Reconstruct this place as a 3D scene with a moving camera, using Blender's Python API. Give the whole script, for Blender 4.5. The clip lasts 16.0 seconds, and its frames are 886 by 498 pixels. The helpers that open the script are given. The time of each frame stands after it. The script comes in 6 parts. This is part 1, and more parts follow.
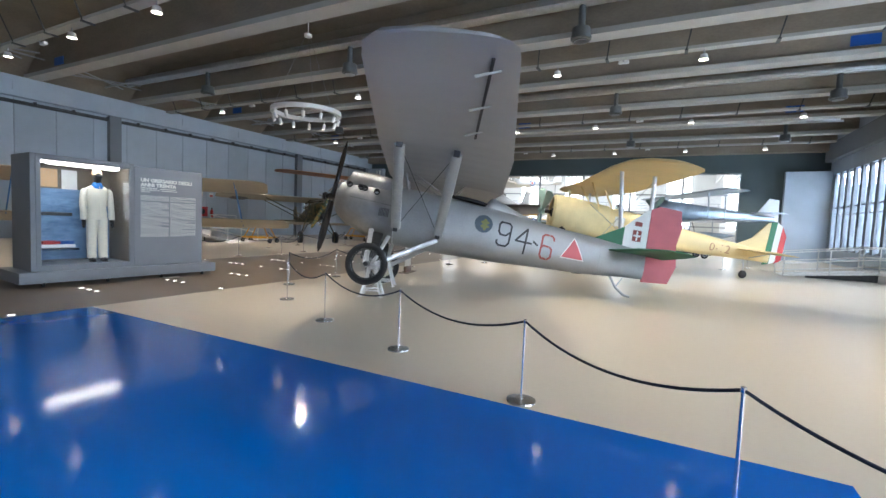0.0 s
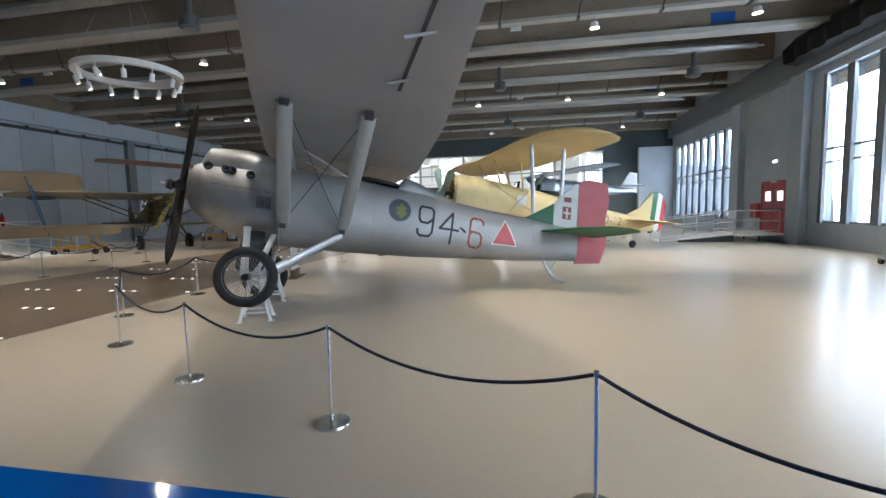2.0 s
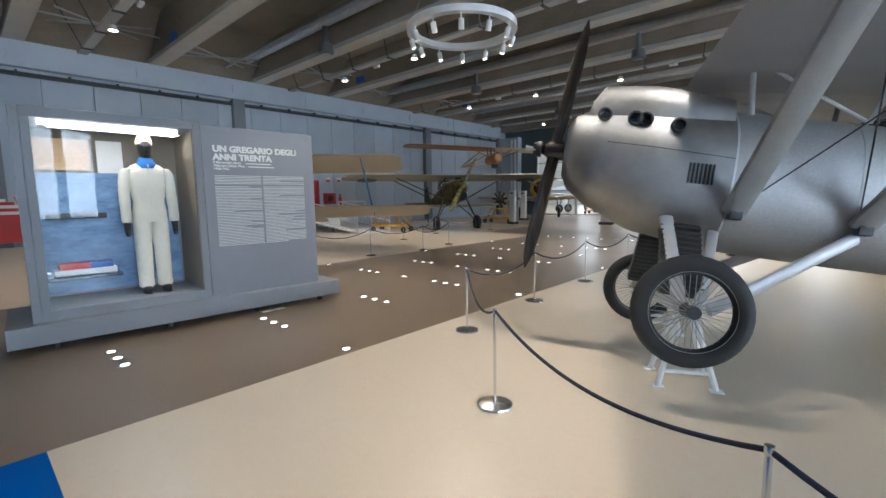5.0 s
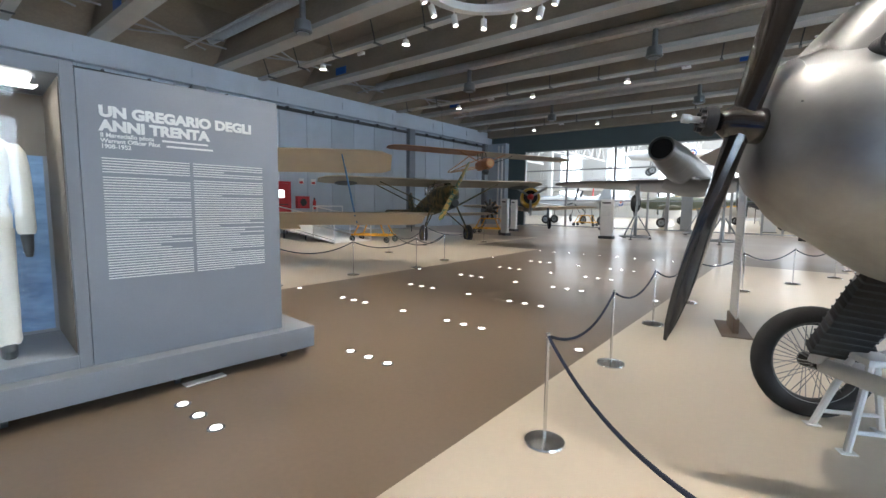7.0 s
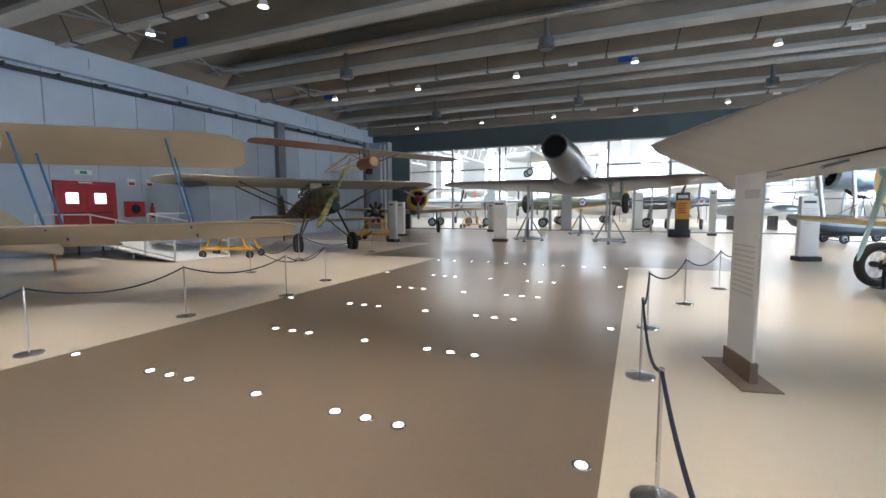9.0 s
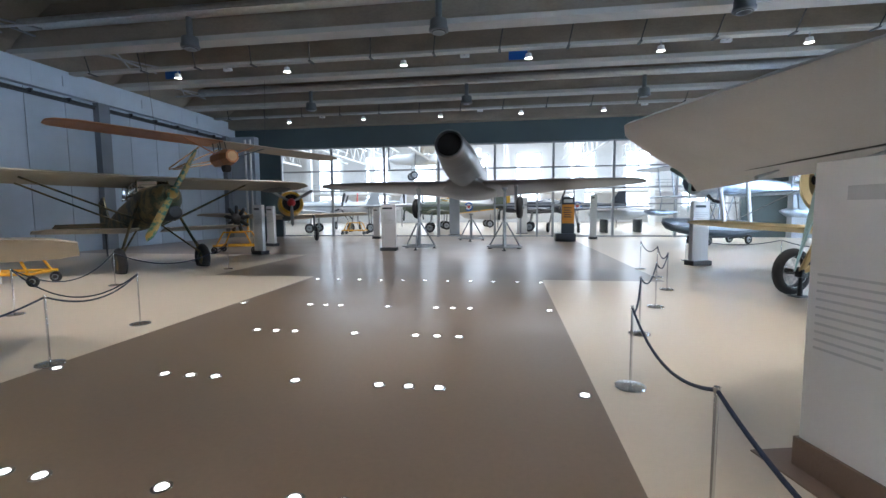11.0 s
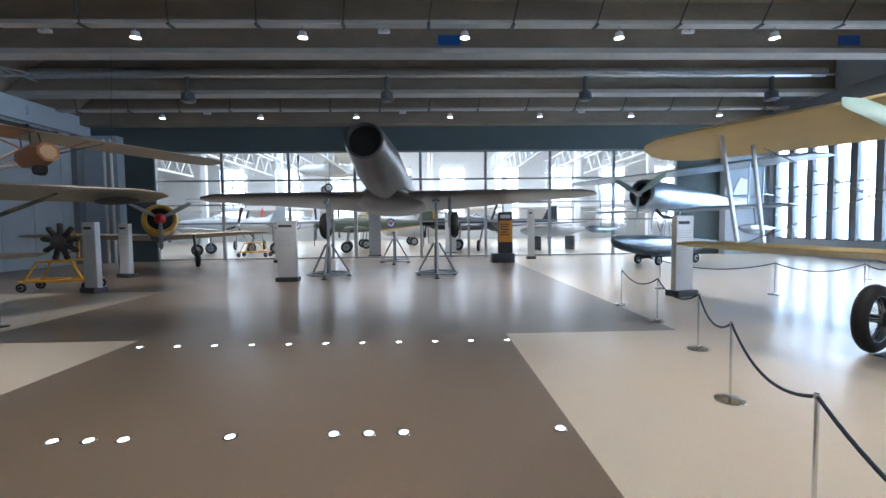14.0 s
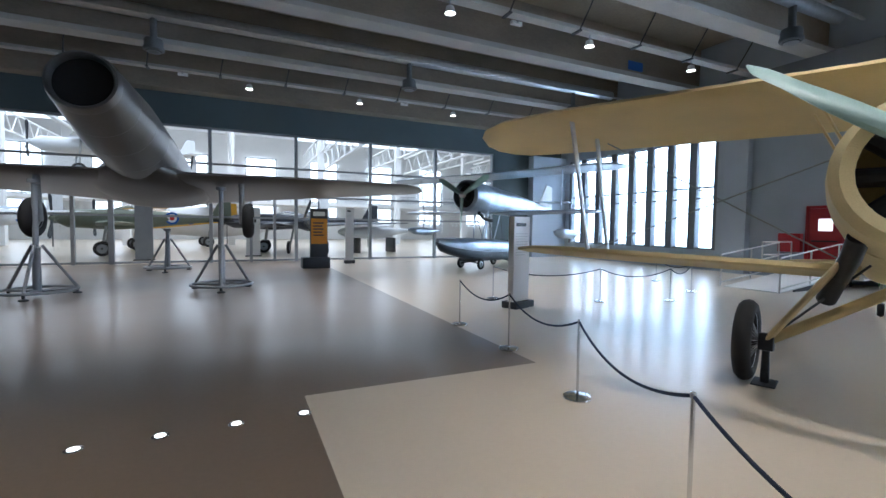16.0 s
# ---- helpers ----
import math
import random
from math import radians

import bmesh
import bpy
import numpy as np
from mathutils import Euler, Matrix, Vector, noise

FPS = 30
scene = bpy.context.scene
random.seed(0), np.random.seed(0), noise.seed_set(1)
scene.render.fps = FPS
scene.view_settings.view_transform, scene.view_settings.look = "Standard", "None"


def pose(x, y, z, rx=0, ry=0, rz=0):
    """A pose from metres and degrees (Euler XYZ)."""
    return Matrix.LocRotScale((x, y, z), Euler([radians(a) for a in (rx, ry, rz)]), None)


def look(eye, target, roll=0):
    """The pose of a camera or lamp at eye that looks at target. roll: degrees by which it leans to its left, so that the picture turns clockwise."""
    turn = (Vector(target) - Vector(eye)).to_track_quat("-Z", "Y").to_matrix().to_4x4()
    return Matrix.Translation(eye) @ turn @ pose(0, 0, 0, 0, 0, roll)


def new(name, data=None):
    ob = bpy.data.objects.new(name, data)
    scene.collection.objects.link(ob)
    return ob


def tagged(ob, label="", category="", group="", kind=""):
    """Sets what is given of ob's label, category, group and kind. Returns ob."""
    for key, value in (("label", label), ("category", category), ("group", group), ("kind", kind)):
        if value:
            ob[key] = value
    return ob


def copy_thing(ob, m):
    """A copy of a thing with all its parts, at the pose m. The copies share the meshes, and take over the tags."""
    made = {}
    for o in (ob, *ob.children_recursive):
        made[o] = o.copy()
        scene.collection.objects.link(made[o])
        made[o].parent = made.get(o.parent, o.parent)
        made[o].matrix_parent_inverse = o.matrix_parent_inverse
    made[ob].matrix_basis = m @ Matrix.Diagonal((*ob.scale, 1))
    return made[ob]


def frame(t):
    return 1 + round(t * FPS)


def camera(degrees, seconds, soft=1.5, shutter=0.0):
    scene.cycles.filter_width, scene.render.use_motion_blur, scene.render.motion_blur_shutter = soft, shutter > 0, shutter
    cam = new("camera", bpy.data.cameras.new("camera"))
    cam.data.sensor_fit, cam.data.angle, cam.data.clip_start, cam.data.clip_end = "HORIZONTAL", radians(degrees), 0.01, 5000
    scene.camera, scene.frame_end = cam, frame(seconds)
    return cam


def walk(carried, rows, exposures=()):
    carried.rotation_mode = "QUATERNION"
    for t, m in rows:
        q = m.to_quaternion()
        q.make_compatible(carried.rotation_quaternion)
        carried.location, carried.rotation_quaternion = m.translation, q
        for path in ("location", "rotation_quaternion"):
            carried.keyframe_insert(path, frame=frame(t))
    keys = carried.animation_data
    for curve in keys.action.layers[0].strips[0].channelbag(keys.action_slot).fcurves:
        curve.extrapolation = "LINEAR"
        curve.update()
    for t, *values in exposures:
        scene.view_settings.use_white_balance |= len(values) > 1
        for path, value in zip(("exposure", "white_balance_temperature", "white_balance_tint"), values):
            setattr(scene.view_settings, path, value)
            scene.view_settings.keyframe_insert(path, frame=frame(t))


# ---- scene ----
cam = camera(90.1, 16.0)
PATH = [
    (0, (0.209, -0.036, 1.64), (-0.698, 1.742, 1.515), 2.4),
    (0.5, (-0.044, 0.43, 1.646), (-0.746, 2.297, 1.503), 0.3),
    (1, (-0.414, 0.832, 1.64), (-0.833, 2.781, 1.473), -0.9),
    (1.5, (-0.784, 1.245, 1.63), (-1.073, 3.216, 1.446), -1.0),
    (2, (-1.268, 1.588, 1.614), (-1.642, 3.544, 1.437), -1.2),
    (2.5, (-1.768, 1.902, 1.608), (-2.374, 3.798, 1.417), -2.2),
    (3, (-2.303, 2.211, 1.617), (-3.286, 3.942, 1.421), -2.1),
    (3.5, (-2.864, 2.49, 1.586), (-3.961, 4.142, 1.325), -2.4),
    (4, (-3.386, 2.816, 1.617), (-4.665, 4.333, 1.373), -3.2),
    (6.5, (-5.93, 4.51, 1.606), (-7.254, 5.994, 1.39), 0.9),
    (7, (-6.442, 4.854, 1.622), (-7.691, 6.404, 1.42), 0.7),
    (7.5, (-6.887, 5.3, 1.617), (-8.089, 6.888, 1.432), 0.1),
    (8, (-7.325, 5.78, 1.611), (-8.38, 7.469, 1.421), -0.0),
    (8.5, (-7.696, 6.28, 1.623), (-8.642, 8.033, 1.44), -0.7),
    (9, (-8.008, 6.82, 1.631), (-8.807, 8.644, 1.444), -0.3),
    (9.5, (-8.298, 7.357, 1.646), (-8.849, 9.271, 1.462), 0.3),
    (9.7, (-8.418, 7.589, 1.636), (-8.95, 9.509, 1.467), 0.4),
    (11.8, (-9.171, 9.976, 1.67), (-9.294, 11.965, 1.498), -0.4),
    (12, (-9.215, 10.232, 1.673), (-9.32, 12.223, 1.508), -0.3),
    (12.5, (-9.309, 10.878, 1.693), (-9.397, 12.871, 1.544), -0.8),
    (13, (-9.399, 11.496, 1.719), (-9.383, 13.49, 1.564), -1.5),
    (13.5, (-9.403, 12.128, 1.732), (-9.372, 14.124, 1.612), -0.2),
    (14, (-9.364, 12.782, 1.72), (-9.303, 14.778, 1.617), -0.7),
    (14.5, (-9.267, 13.413, 1.713), (-9.154, 15.408, 1.612), -0.5),
    (15, (-9.084, 14.121, 1.63), (-8.793, 16.098, 1.553), 0.3),
    (15.5, (-8.945, 14.742, 1.655), (-8.421, 16.67, 1.555), -0.2),
    (16, (-8.733, 15.311, 1.657), (-7.893, 17.123, 1.56), 0.7),
]
walk(cam, [(t, look(eye, target, roll)) for t, eye, target, roll in PATH],
     exposures=[(0, 0.38, 6050, 10), (1, 0.26, 6050, 10), (2, 0.02, 6200, 10), (3, 0.32, 6150, 10), (4, 0.38, 6100, 10), (6.5, 0.52, 5950, 10), (8, 0.65, 6350, 10),
                (9.5, 0.62, 5750, 10), (12, 0.36, 5550, 10), (14.5, 0.2, 5500, 10), (15.5, -0.05, 5450, 10), (16, -0.15, 5450, 10)])

# ---- world and daylight ----
world = bpy.data.worlds.new("overcast_sky")
scene.world = world
world.use_nodes = True
wn = world.node_tree
sky = wn.nodes.new("ShaderNodeTexSky")
sky.sky_type, sky.sun_disc, sky.sun_elevation, sky.sun_rotation = "NISHITA", False, radians(32), radians(70)
sky.air_density, sky.dust_density = 1.2, 2.5
wn.nodes["Background"].inputs[1].default_value = 0.15
wn.links.new(sky.outputs[0], wn.nodes["Background"].inputs[0])


def lamp(name, kind, m, energy, colour, **settings):
    d = bpy.data.lights.new(name, kind)
    d.energy, d.color = energy, colour
    if kind == "AREA":
        d.shape, d.size, d.size_y = "RECTANGLE", settings["w"], settings["h"]
    if kind == "SPOT":
        d.spot_size, d.spot_blend, d.shadow_soft_size = radians(settings["angle"]), 0.6, settings.get("soft", 0.1)
    if kind == "SUN":
        d.angle = radians(settings["angle"])
    ob = new(name, d)
    ob.matrix_world = m
    return ob


lamp("sun", "SUN", look((60, 10, 45), (0, 20, 0)), 0.8, (1.0, 0.96, 0.9), angle=12)
DAY = (0.72, 0.86, 1.0)
WARM, LAMP_W, RING_W = (1.0, 0.89, 0.75), 860, 110
WIN = [(27.2, 36.2), (12.0, 20.2), (-3.0, 5.2)]          # window bands of the east wall, from y to y
for y0, y1 in WIN:
    lamp("daylight_east", "AREA", look((9.55, (y0 + y1) / 2, 3.5), (0, (y0 + y1) / 2, 2.6)), 1350, DAY, w=y1 - y0, h=5.2)
# unseen overhead lamp added below the closed roof to brighten the next hall
lamp("fill_light_next_hall", "AREA", look((-10, 52, 10.5), (-10, 52, 0)), 7000, (0.95, 0.98, 1.0), w=40, h=24)


# ---- materials ----
def mat(name, colour, rough=0.5, metal=0.0, vary=0.15, scale=6.0, grain=60.0, bump=0.1, coat=0.0, tint=None, stretch=None, island=0.0, sheen=0.0):
    m = bpy.data.materials.new(name)
    m.use_nodes = True
    n, k = m.node_tree.nodes, m.node_tree.links
    b = n["Principled BSDF"]
    b.inputs["Roughness"].default_value, b.inputs["Metallic"].default_value = rough, metal
    b.inputs["Coat Weight"].default_value = coat
    b.inputs["Coat Roughness"].default_value = 0.12
    co = n.new("ShaderNodeTexCoord")
    src = co.outputs["Object"]
    if stretch:
        mp = n.new("ShaderNodeMapping")
        mp.inputs["Scale"].default_value = stretch
        k.new(src, mp.inputs[0])
        src = mp.outputs[0]
    big, small = n.new("ShaderNodeTexNoise"), n.new("ShaderNodeTexNoise")
    for t, s, d in ((big, scale, 5), (small, grain, 4)):
        t.inputs["Scale"].default_value, t.inputs["Detail"].default_value = s, d
        k.new(src, t.inputs["Vector"])
    mixf = n.new("ShaderNodeMix")
    mixf.inputs[0].default_value = 0.35
    k.new(big.outputs[0], mixf.inputs[2])
    k.new(small.outputs[0], mixf.inputs[3])
    val = mixf.outputs[0]
    if island:
        info, add, mul = n.new("ShaderNodeObjectInfo"), n.new("ShaderNodeMath"), n.new("ShaderNodeMath")
        mul.operation = "MULTIPLY_ADD"
        mul.inputs[1].default_value, mul.inputs[2].default_value = island, -island / 2
        k.new(info.outputs["Random"], mul.inputs[0])
        k.new(val, add.inputs[0])
        k.new(mul.outputs[0], add.inputs[1])
        val = add.outputs[0]
    ramp = n.new("ShaderNodeValToRGB")
    ramp.color_ramp.elements[0].position, ramp.color_ramp.elements[1].position = 0.3, 0.7
    dark = tint or [c * (1 - vary) for c in colour]
    light = [min(1, c * (1 + vary * 0.7)) for c in colour]
    ramp.color_ramp.elements[0].color, ramp.color_ramp.elements[1].color = (*dark, 1), (*light, 1)
    k.new(val, ramp.inputs[0])
    k.new(ramp.outputs[0], b.inputs["Base Color"])
    rr = n.new("ShaderNodeMapRange")
    rr.inputs["To Min"].default_value, rr.inputs["To Max"].default_value = max(0.02, rough * 0.8), min(1, rough * 1.25)
    k.new(big.outputs[0], rr.inputs["Value"])
    k.new(rr.outputs[0], b.inputs["Roughness"])
    if bump:
        bp = n.new("ShaderNodeBump")
        bp.inputs["Strength"].default_value, bp.inputs["Distance"].default_value = bump, 0.02
        k.new(small.outputs[0], bp.inputs["Height"])
        k.new(bp.outputs[0], b.inputs["Normal"])
    return m


def glow(name, colour, power):
    m = bpy.data.materials.new(name)
    m.use_nodes = True
    b = m.node_tree.nodes["Principled BSDF"]
    b.inputs["Base Color"].default_value = (*colour, 1)
    b.inputs["Emission Color"].default_value = (*colour, 1)
    b.inputs["Emission Strength"].default_value = power
    return m


def glass(name, tint=(0.97, 0.99, 1.0), rough=0.0):
    m = bpy.data.materials.new(name)
    m.use_nodes = True
    b = m.node_tree.nodes["Principled BSDF"]
    b.inputs["Base Color"].default_value = (*tint, 1)
    b.inputs["Transmission Weight"].default_value = 1.0
    b.inputs["Roughness"].default_value, b.inputs["IOR"].default_value = rough, 1.45
    return m


TAN = mat("cream_resin_floor", (0.56, 0.48, 0.375), 0.3, vary=0.05, scale=0.5, grain=18, bump=0.01, coat=0.12)
BROWN = mat("brown_resin_floor", (0.175, 0.13, 0.09), 0.3, vary=0.12, scale=0.5, grain=22, bump=0.01, coat=0.15)
BLUE = mat("blue_resin_floor", (0.001, 0.105, 0.44), 0.09, vary=0.1, scale=0.6, grain=20, bump=0.006, coat=0.0)
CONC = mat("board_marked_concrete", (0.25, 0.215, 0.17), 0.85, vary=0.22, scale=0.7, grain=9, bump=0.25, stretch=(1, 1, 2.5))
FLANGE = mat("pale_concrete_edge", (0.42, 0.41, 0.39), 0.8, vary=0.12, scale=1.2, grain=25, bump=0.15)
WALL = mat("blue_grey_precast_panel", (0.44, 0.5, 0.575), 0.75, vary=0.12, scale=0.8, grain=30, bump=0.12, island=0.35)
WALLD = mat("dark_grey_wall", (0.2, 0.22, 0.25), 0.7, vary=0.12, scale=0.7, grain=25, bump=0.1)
LINTEL = mat("slate_blue_fascia", (0.075, 0.105, 0.115), 0.6, vary=0.15, scale=0.6, grain=25, bump=0.08)
WHITEWALL = mat("white_plaster", (0.78, 0.78, 0.77), 0.8, vary=0.05, scale=1, grain=30, bump=0.06)
STEELP = mat("grey_painted_steel", (0.33, 0.35, 0.37), 0.45, 0.3, vary=0.1, scale=3, grain=50, bump=0.05)
STEELD = mat("dark_painted_steel", (0.06, 0.065, 0.07), 0.5, 0.4, vary=0.15, scale=4, grain=60, bump=0.05)
STEELM = mat("mid_grey_duct_steel", (0.16, 0.17, 0.18), 0.45, 0.6, vary=0.15, scale=6, grain=70, bump=0.05)
GALV = mat("galvanised_steel", (0.55, 0.57, 0.59), 0.32, 0.9, vary=0.15, scale=7, grain=80, bump=0.04)
CHROME = mat("brushed_stainless_steel", (0.72, 0.72, 0.72), 0.2, 1.0, vary=0.06, scale=12, grain=140, bump=0.03)
ROPE = mat("navy_rope", (0.012, 0.02, 0.05), 0.75, vary=0.3, scale=40, grain=200, bump=0.5)
WHITEP = mat("white_painted_metal", (0.75, 0.75, 0.74), 0.4, vary=0.05, scale=5, grain=60, bump=0.03)
CLOTH = mat("faded_olive_fabric", (0.33, 0.29, 0.22), 0.65, vary=0.12, scale=1.2, grain=80, bump=0.08)
BLACKP = mat("black_plastic", (0.015, 0.015, 0.017), 0.45, vary=0.2, scale=8, grain=80, bump=0.05)
CURTAIN = mat("black_fabric", (0.01, 0.011, 0.013), 0.9, vary=0.3, scale=5, grain=90, bump=0.3)
RED = mat("red_painted_door", (0.42, 0.02, 0.03), 0.4, vary=0.12, scale=3, grain=40, bump=0.05)
BLUESIGN = mat("blue_sign_plate", (0.01, 0.09, 0.38), 0.4, vary=0.08, scale=5)
YELLOW = mat("yellow_painted_steel", (0.72, 0.36, 0.02), 0.4, vary=0.12, scale=6, grain=60, bump=0.05)
LAMPON = glow("lit_lamp", (1.0, 0.9, 0.74), 14)
SPOTON = glow("lit_floor_spot", (1.0, 0.97, 0.9), 4)
TUBEON = glow("lit_case_tube", (1.0, 0.94, 0.84), 6)
SKYGLOW = glow("overcast_distance", (0.93, 0.97, 1.0), 2.6)
PANE = glass("window_glass")


# ---- mesh helpers ----
def box(bm, x0, x1, y0, y1, z0, z1, m=None):
    r = bmesh.ops.create_cube(bm, size=1, matrix=Matrix.Translation(((x0 + x1) / 2, (y0 + y1) / 2, (z0 + z1) / 2)) @ Matrix.Diagonal((x1 - x0, y1 - y0, z1 - z0, 1)))
    if m is not None:
        bmesh.ops.transform(bm, matrix=m, verts=r["verts"])
    return bm


def soft_box(x0, x1, y0, y1, z0, z1, r=0.01, seg=2):
    bm = box(bmesh.new(), x0, x1, y0, y1, z0, z1)
    bmesh.ops.bevel(bm, geom=bm.edges[:], offset=r, segments=seg, affect="EDGES", profile=0.6)
    return bm


def rod(bm, a, b, r0, r1=None, seg=10, flat=1.0, up=(1, 0, 0)):
    """A round or flattened bar from a to b."""
    a, b = Vector(a), Vector(b)
    w = (b - a).normalized()
    u = Vector(up) - w * w.dot(Vector(up))
    u = u.normalized() if u.length > 1e-4 else w.orthogonal().normalized()
    v = w.cross(u)
    rings = []
    for c, r in ((a, r0), (b, r0 if r1 is None else r1)):
        rings.append([c + u * r * math.cos(i * 2 * math.pi / seg) + v * r * flat * math.sin(i * 2 * math.pi / seg) for i in range(seg)])
    return loft(bm, rings)


def loft(bm, rings, cap=True, closed=False):
    vs = [[bm.verts.new(p) for p in r] for r in rings]
    n = len(vs[0])
    pairs = list(zip(vs, vs[1:])) + ([(vs[-1], vs[0])] if closed else [])
    for p, q in pairs:
        for i in range(n):
            bm.faces.new((p[i], p[(i + 1) % n], q[(i + 1) % n], q[i]))
    if cap and not closed:
        bm.faces.new(vs[0][::-1])
        bm.faces.new(vs[-1])
    return bm


def tube(bm, pts, r, seg=8, closed=False):
    pts = [Vector(p) for p in pts]
    rings, n = [], len(pts)
    for i, p in enumerate(pts):
        a = pts[(i - 1) % n] if closed or i else p
        b = pts[(i + 1) % n] if closed or i < n - 1 else p
        w = (b - a).normalized()
        u = w.cross(Vector((0, 0, 1)))
        u = u.normalized() if u.length > 1e-3 else Vector((1, 0, 0))
        v = w.cross(u)
        rings.append([p + (u * math.cos(k * 2 * math.pi / seg) + v * math.sin(k * 2 * math.pi / seg)) * r for k in range(seg)])
    return loft(bm, rings, not closed, closed)


def lathe(bm, profile, seg=24, axis="Z", centre=(0, 0, 0)):
    """Turns a list of (radius, height) about an axis through centre; the profile's ends are closed."""
    rings = []
    for r, h in profile:
        ring = []
        for i in range(seg):
            c, s = r * math.cos(i * 2 * math.pi / seg), r * math.sin(i * 2 * math.pi / seg)
            ring.append(Vector(centre) + Vector({"Z": (c, s, h), "Y": (s, h, c), "X": (h, c, s)}[axis]))
        rings.append(ring)
    return loft(bm, rings)


def part(name, bm, material, parent=None, label="", smooth=True, m=None):
    if m is not None:
        bm.transform(m)
    bmesh.ops.recalc_face_normals(bm, faces=bm.faces[:])
    me = bpy.data.meshes.new(name)
    if smooth:
        for f in bm.faces:
            f.smooth = True
        for e in bm.edges:
            if len(e.link_faces) == 2 and e.calc_face_angle(0) > 0.6:
                e.smooth = False
    bm.to_mesh(me)
    bm.free()
    me.materials.append(material)
    ob = new(name, me)
    if parent is not None:
        ob.parent = parent
    if label:
        ob["label"] = label
    return ob


def thing(name, label, category, m=None, group="", kind=""):
    ob = new(name)
    ob.empty_display_size = 0.1
    if m is not None:
        ob.matrix_world = m
    return tagged(ob, label, category, group, kind)


def shared(name, mesh, parent, m):
    ob = new(name, mesh)
    ob.parent = parent
    ob.matrix_basis = m
    return ob


def setting(name, bm, material, label="", smooth=False):
    return tagged(part(name, bm, material, None, "", smooth), label, "", "", "structure")


def lettering(name, text, size, material, parent, m, spacing=1.0, depth=0.004, label="", bold=0.0):
    cu = bpy.data.curves.new(name, "FONT")
    cu.body, cu.size, cu.extrude, cu.space_character, cu.offset = text, size, depth, spacing, bold
    tmp = bpy.data.objects.new(name, cu)
    scene.collection.objects.link(tmp)
    me = bpy.data.meshes.new_from_object(tmp.evaluated_get(bpy.context.evaluated_depsgraph_get()))
    bpy.data.objects.remove(tmp)
    me.materials.clear()
    me.materials.append(material)
    ob = new(name, me)
    ob.parent = parent
    ob.matrix_basis = m
    if label:
        ob["label"] = label
    return ob


# ---- the hall ----
XW, XE, YS, YN = -27.5, 9.2, -10.0, 37.0
BEAMS = [-8.0, -3.5, 1.0, 5.55, 10.1, 14.65, 19.2, 23.75, 28.3, 32.85]
BX0, BX1, BY, TY = -13.9, -8.16, 19.72, 25.2


def slab(name, rects, material, label, z1=0.0, z0=-0.3):
    for x0, x1, y0, y1 in rects:
        setting(name, box(bmesh.new(), x0, x1, y0, y1, z0, z1), material, label)


slab("floor_brown", [(BX0, BX1, YS, BY), (-16.7, -5.4, BY, YN), (XW, -16.7, TY, YN)], BROWN, "glossy brown resin walkway floor")
slab("floor_cream", [(XW, BX0, YS, BY), (XW, -16.7, BY, TY), (BX1, XE, 3.76, BY), (-5.4, XE, BY, YN), (1.4, XE, YS, 3.76)], TAN, "glossy cream resin floor")
slab("floor_blue", [(BX1, 1.4, YS, 3.76)], BLUE, "glossy bright blue resin floor")
slab("floor_next_hall", [(-45, 25, YN, 72)], TAN, "pale floor of the next hall")
slab("ground", [(9.6, 400, -300, 400), (-400, -28, -300, 400)], mat("asphalt", (0.06, 0.06, 0.06), 0.9), "grey asphalt yard outside", -0.2, -0.5)

# west wall of precast panels with a ledge and pilasters
bm = box(bmesh.new(), XW - 0.35, XW - 0.06, YS, YN, -0.3, 9.4)
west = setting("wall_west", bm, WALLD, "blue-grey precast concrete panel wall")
PW = 1.62
panel = part("panel", soft_box(-0.06, 0.0, 0.01, PW - 0.01, 0, 6.62, 0.008, 1), WALL, west, "", False)
panel.location = (XW, YS, 0)
n = int((YN - YS) / PW)
for i in range(1, n + 1):
    y = YS + i * PW
    if y + PW <= YN:
        shared("panel", panel.data, west, Matrix.Translation((XW, y, 0)))
bm = bmesh.new()
box(bm, XW, XW + 0.32, YS, YN, 6.62, 7.55)
for k in range(12):
    y = YS + 2.1 + 4.0 * k
    box(bm, XW + 0.32, XW + 0.325, y, y + 0.03, 6.62, 7.55)
    box(bm, XW + 0.3, XW + 0.36, y + 1.2, y + 1.24, 6.9, 7.3)
setting("trim_west_ledge", bm, WALL, "grey concrete crane ledge along the wall")
bm = bmesh.new()
box(bm, XW + 0.02, XW + 0.2, YS, YN, 6.42, 6.46)
box(bm, XW + 0.1, XW + 0.13, YS, YN, 6.3, 6.4)
for k in range(30):
    box(bm, XW, XW + 0.26, YS + 1.55 * k, YS + 1.55 * k + 0.06, 6.36, 6.52)
rail = part("wall_rail", bm, STEELD)
tagged(rail, "dark steel service rail bracketed to the wall", "rail")
for y in (27.2, 36.3, 13.6, 4.6, -4.4):
    bm = box(bmesh.new(), XW, XW + 0.3, y - 0.28, y + 0.28, 0, 6.62)
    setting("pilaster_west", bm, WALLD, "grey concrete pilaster")

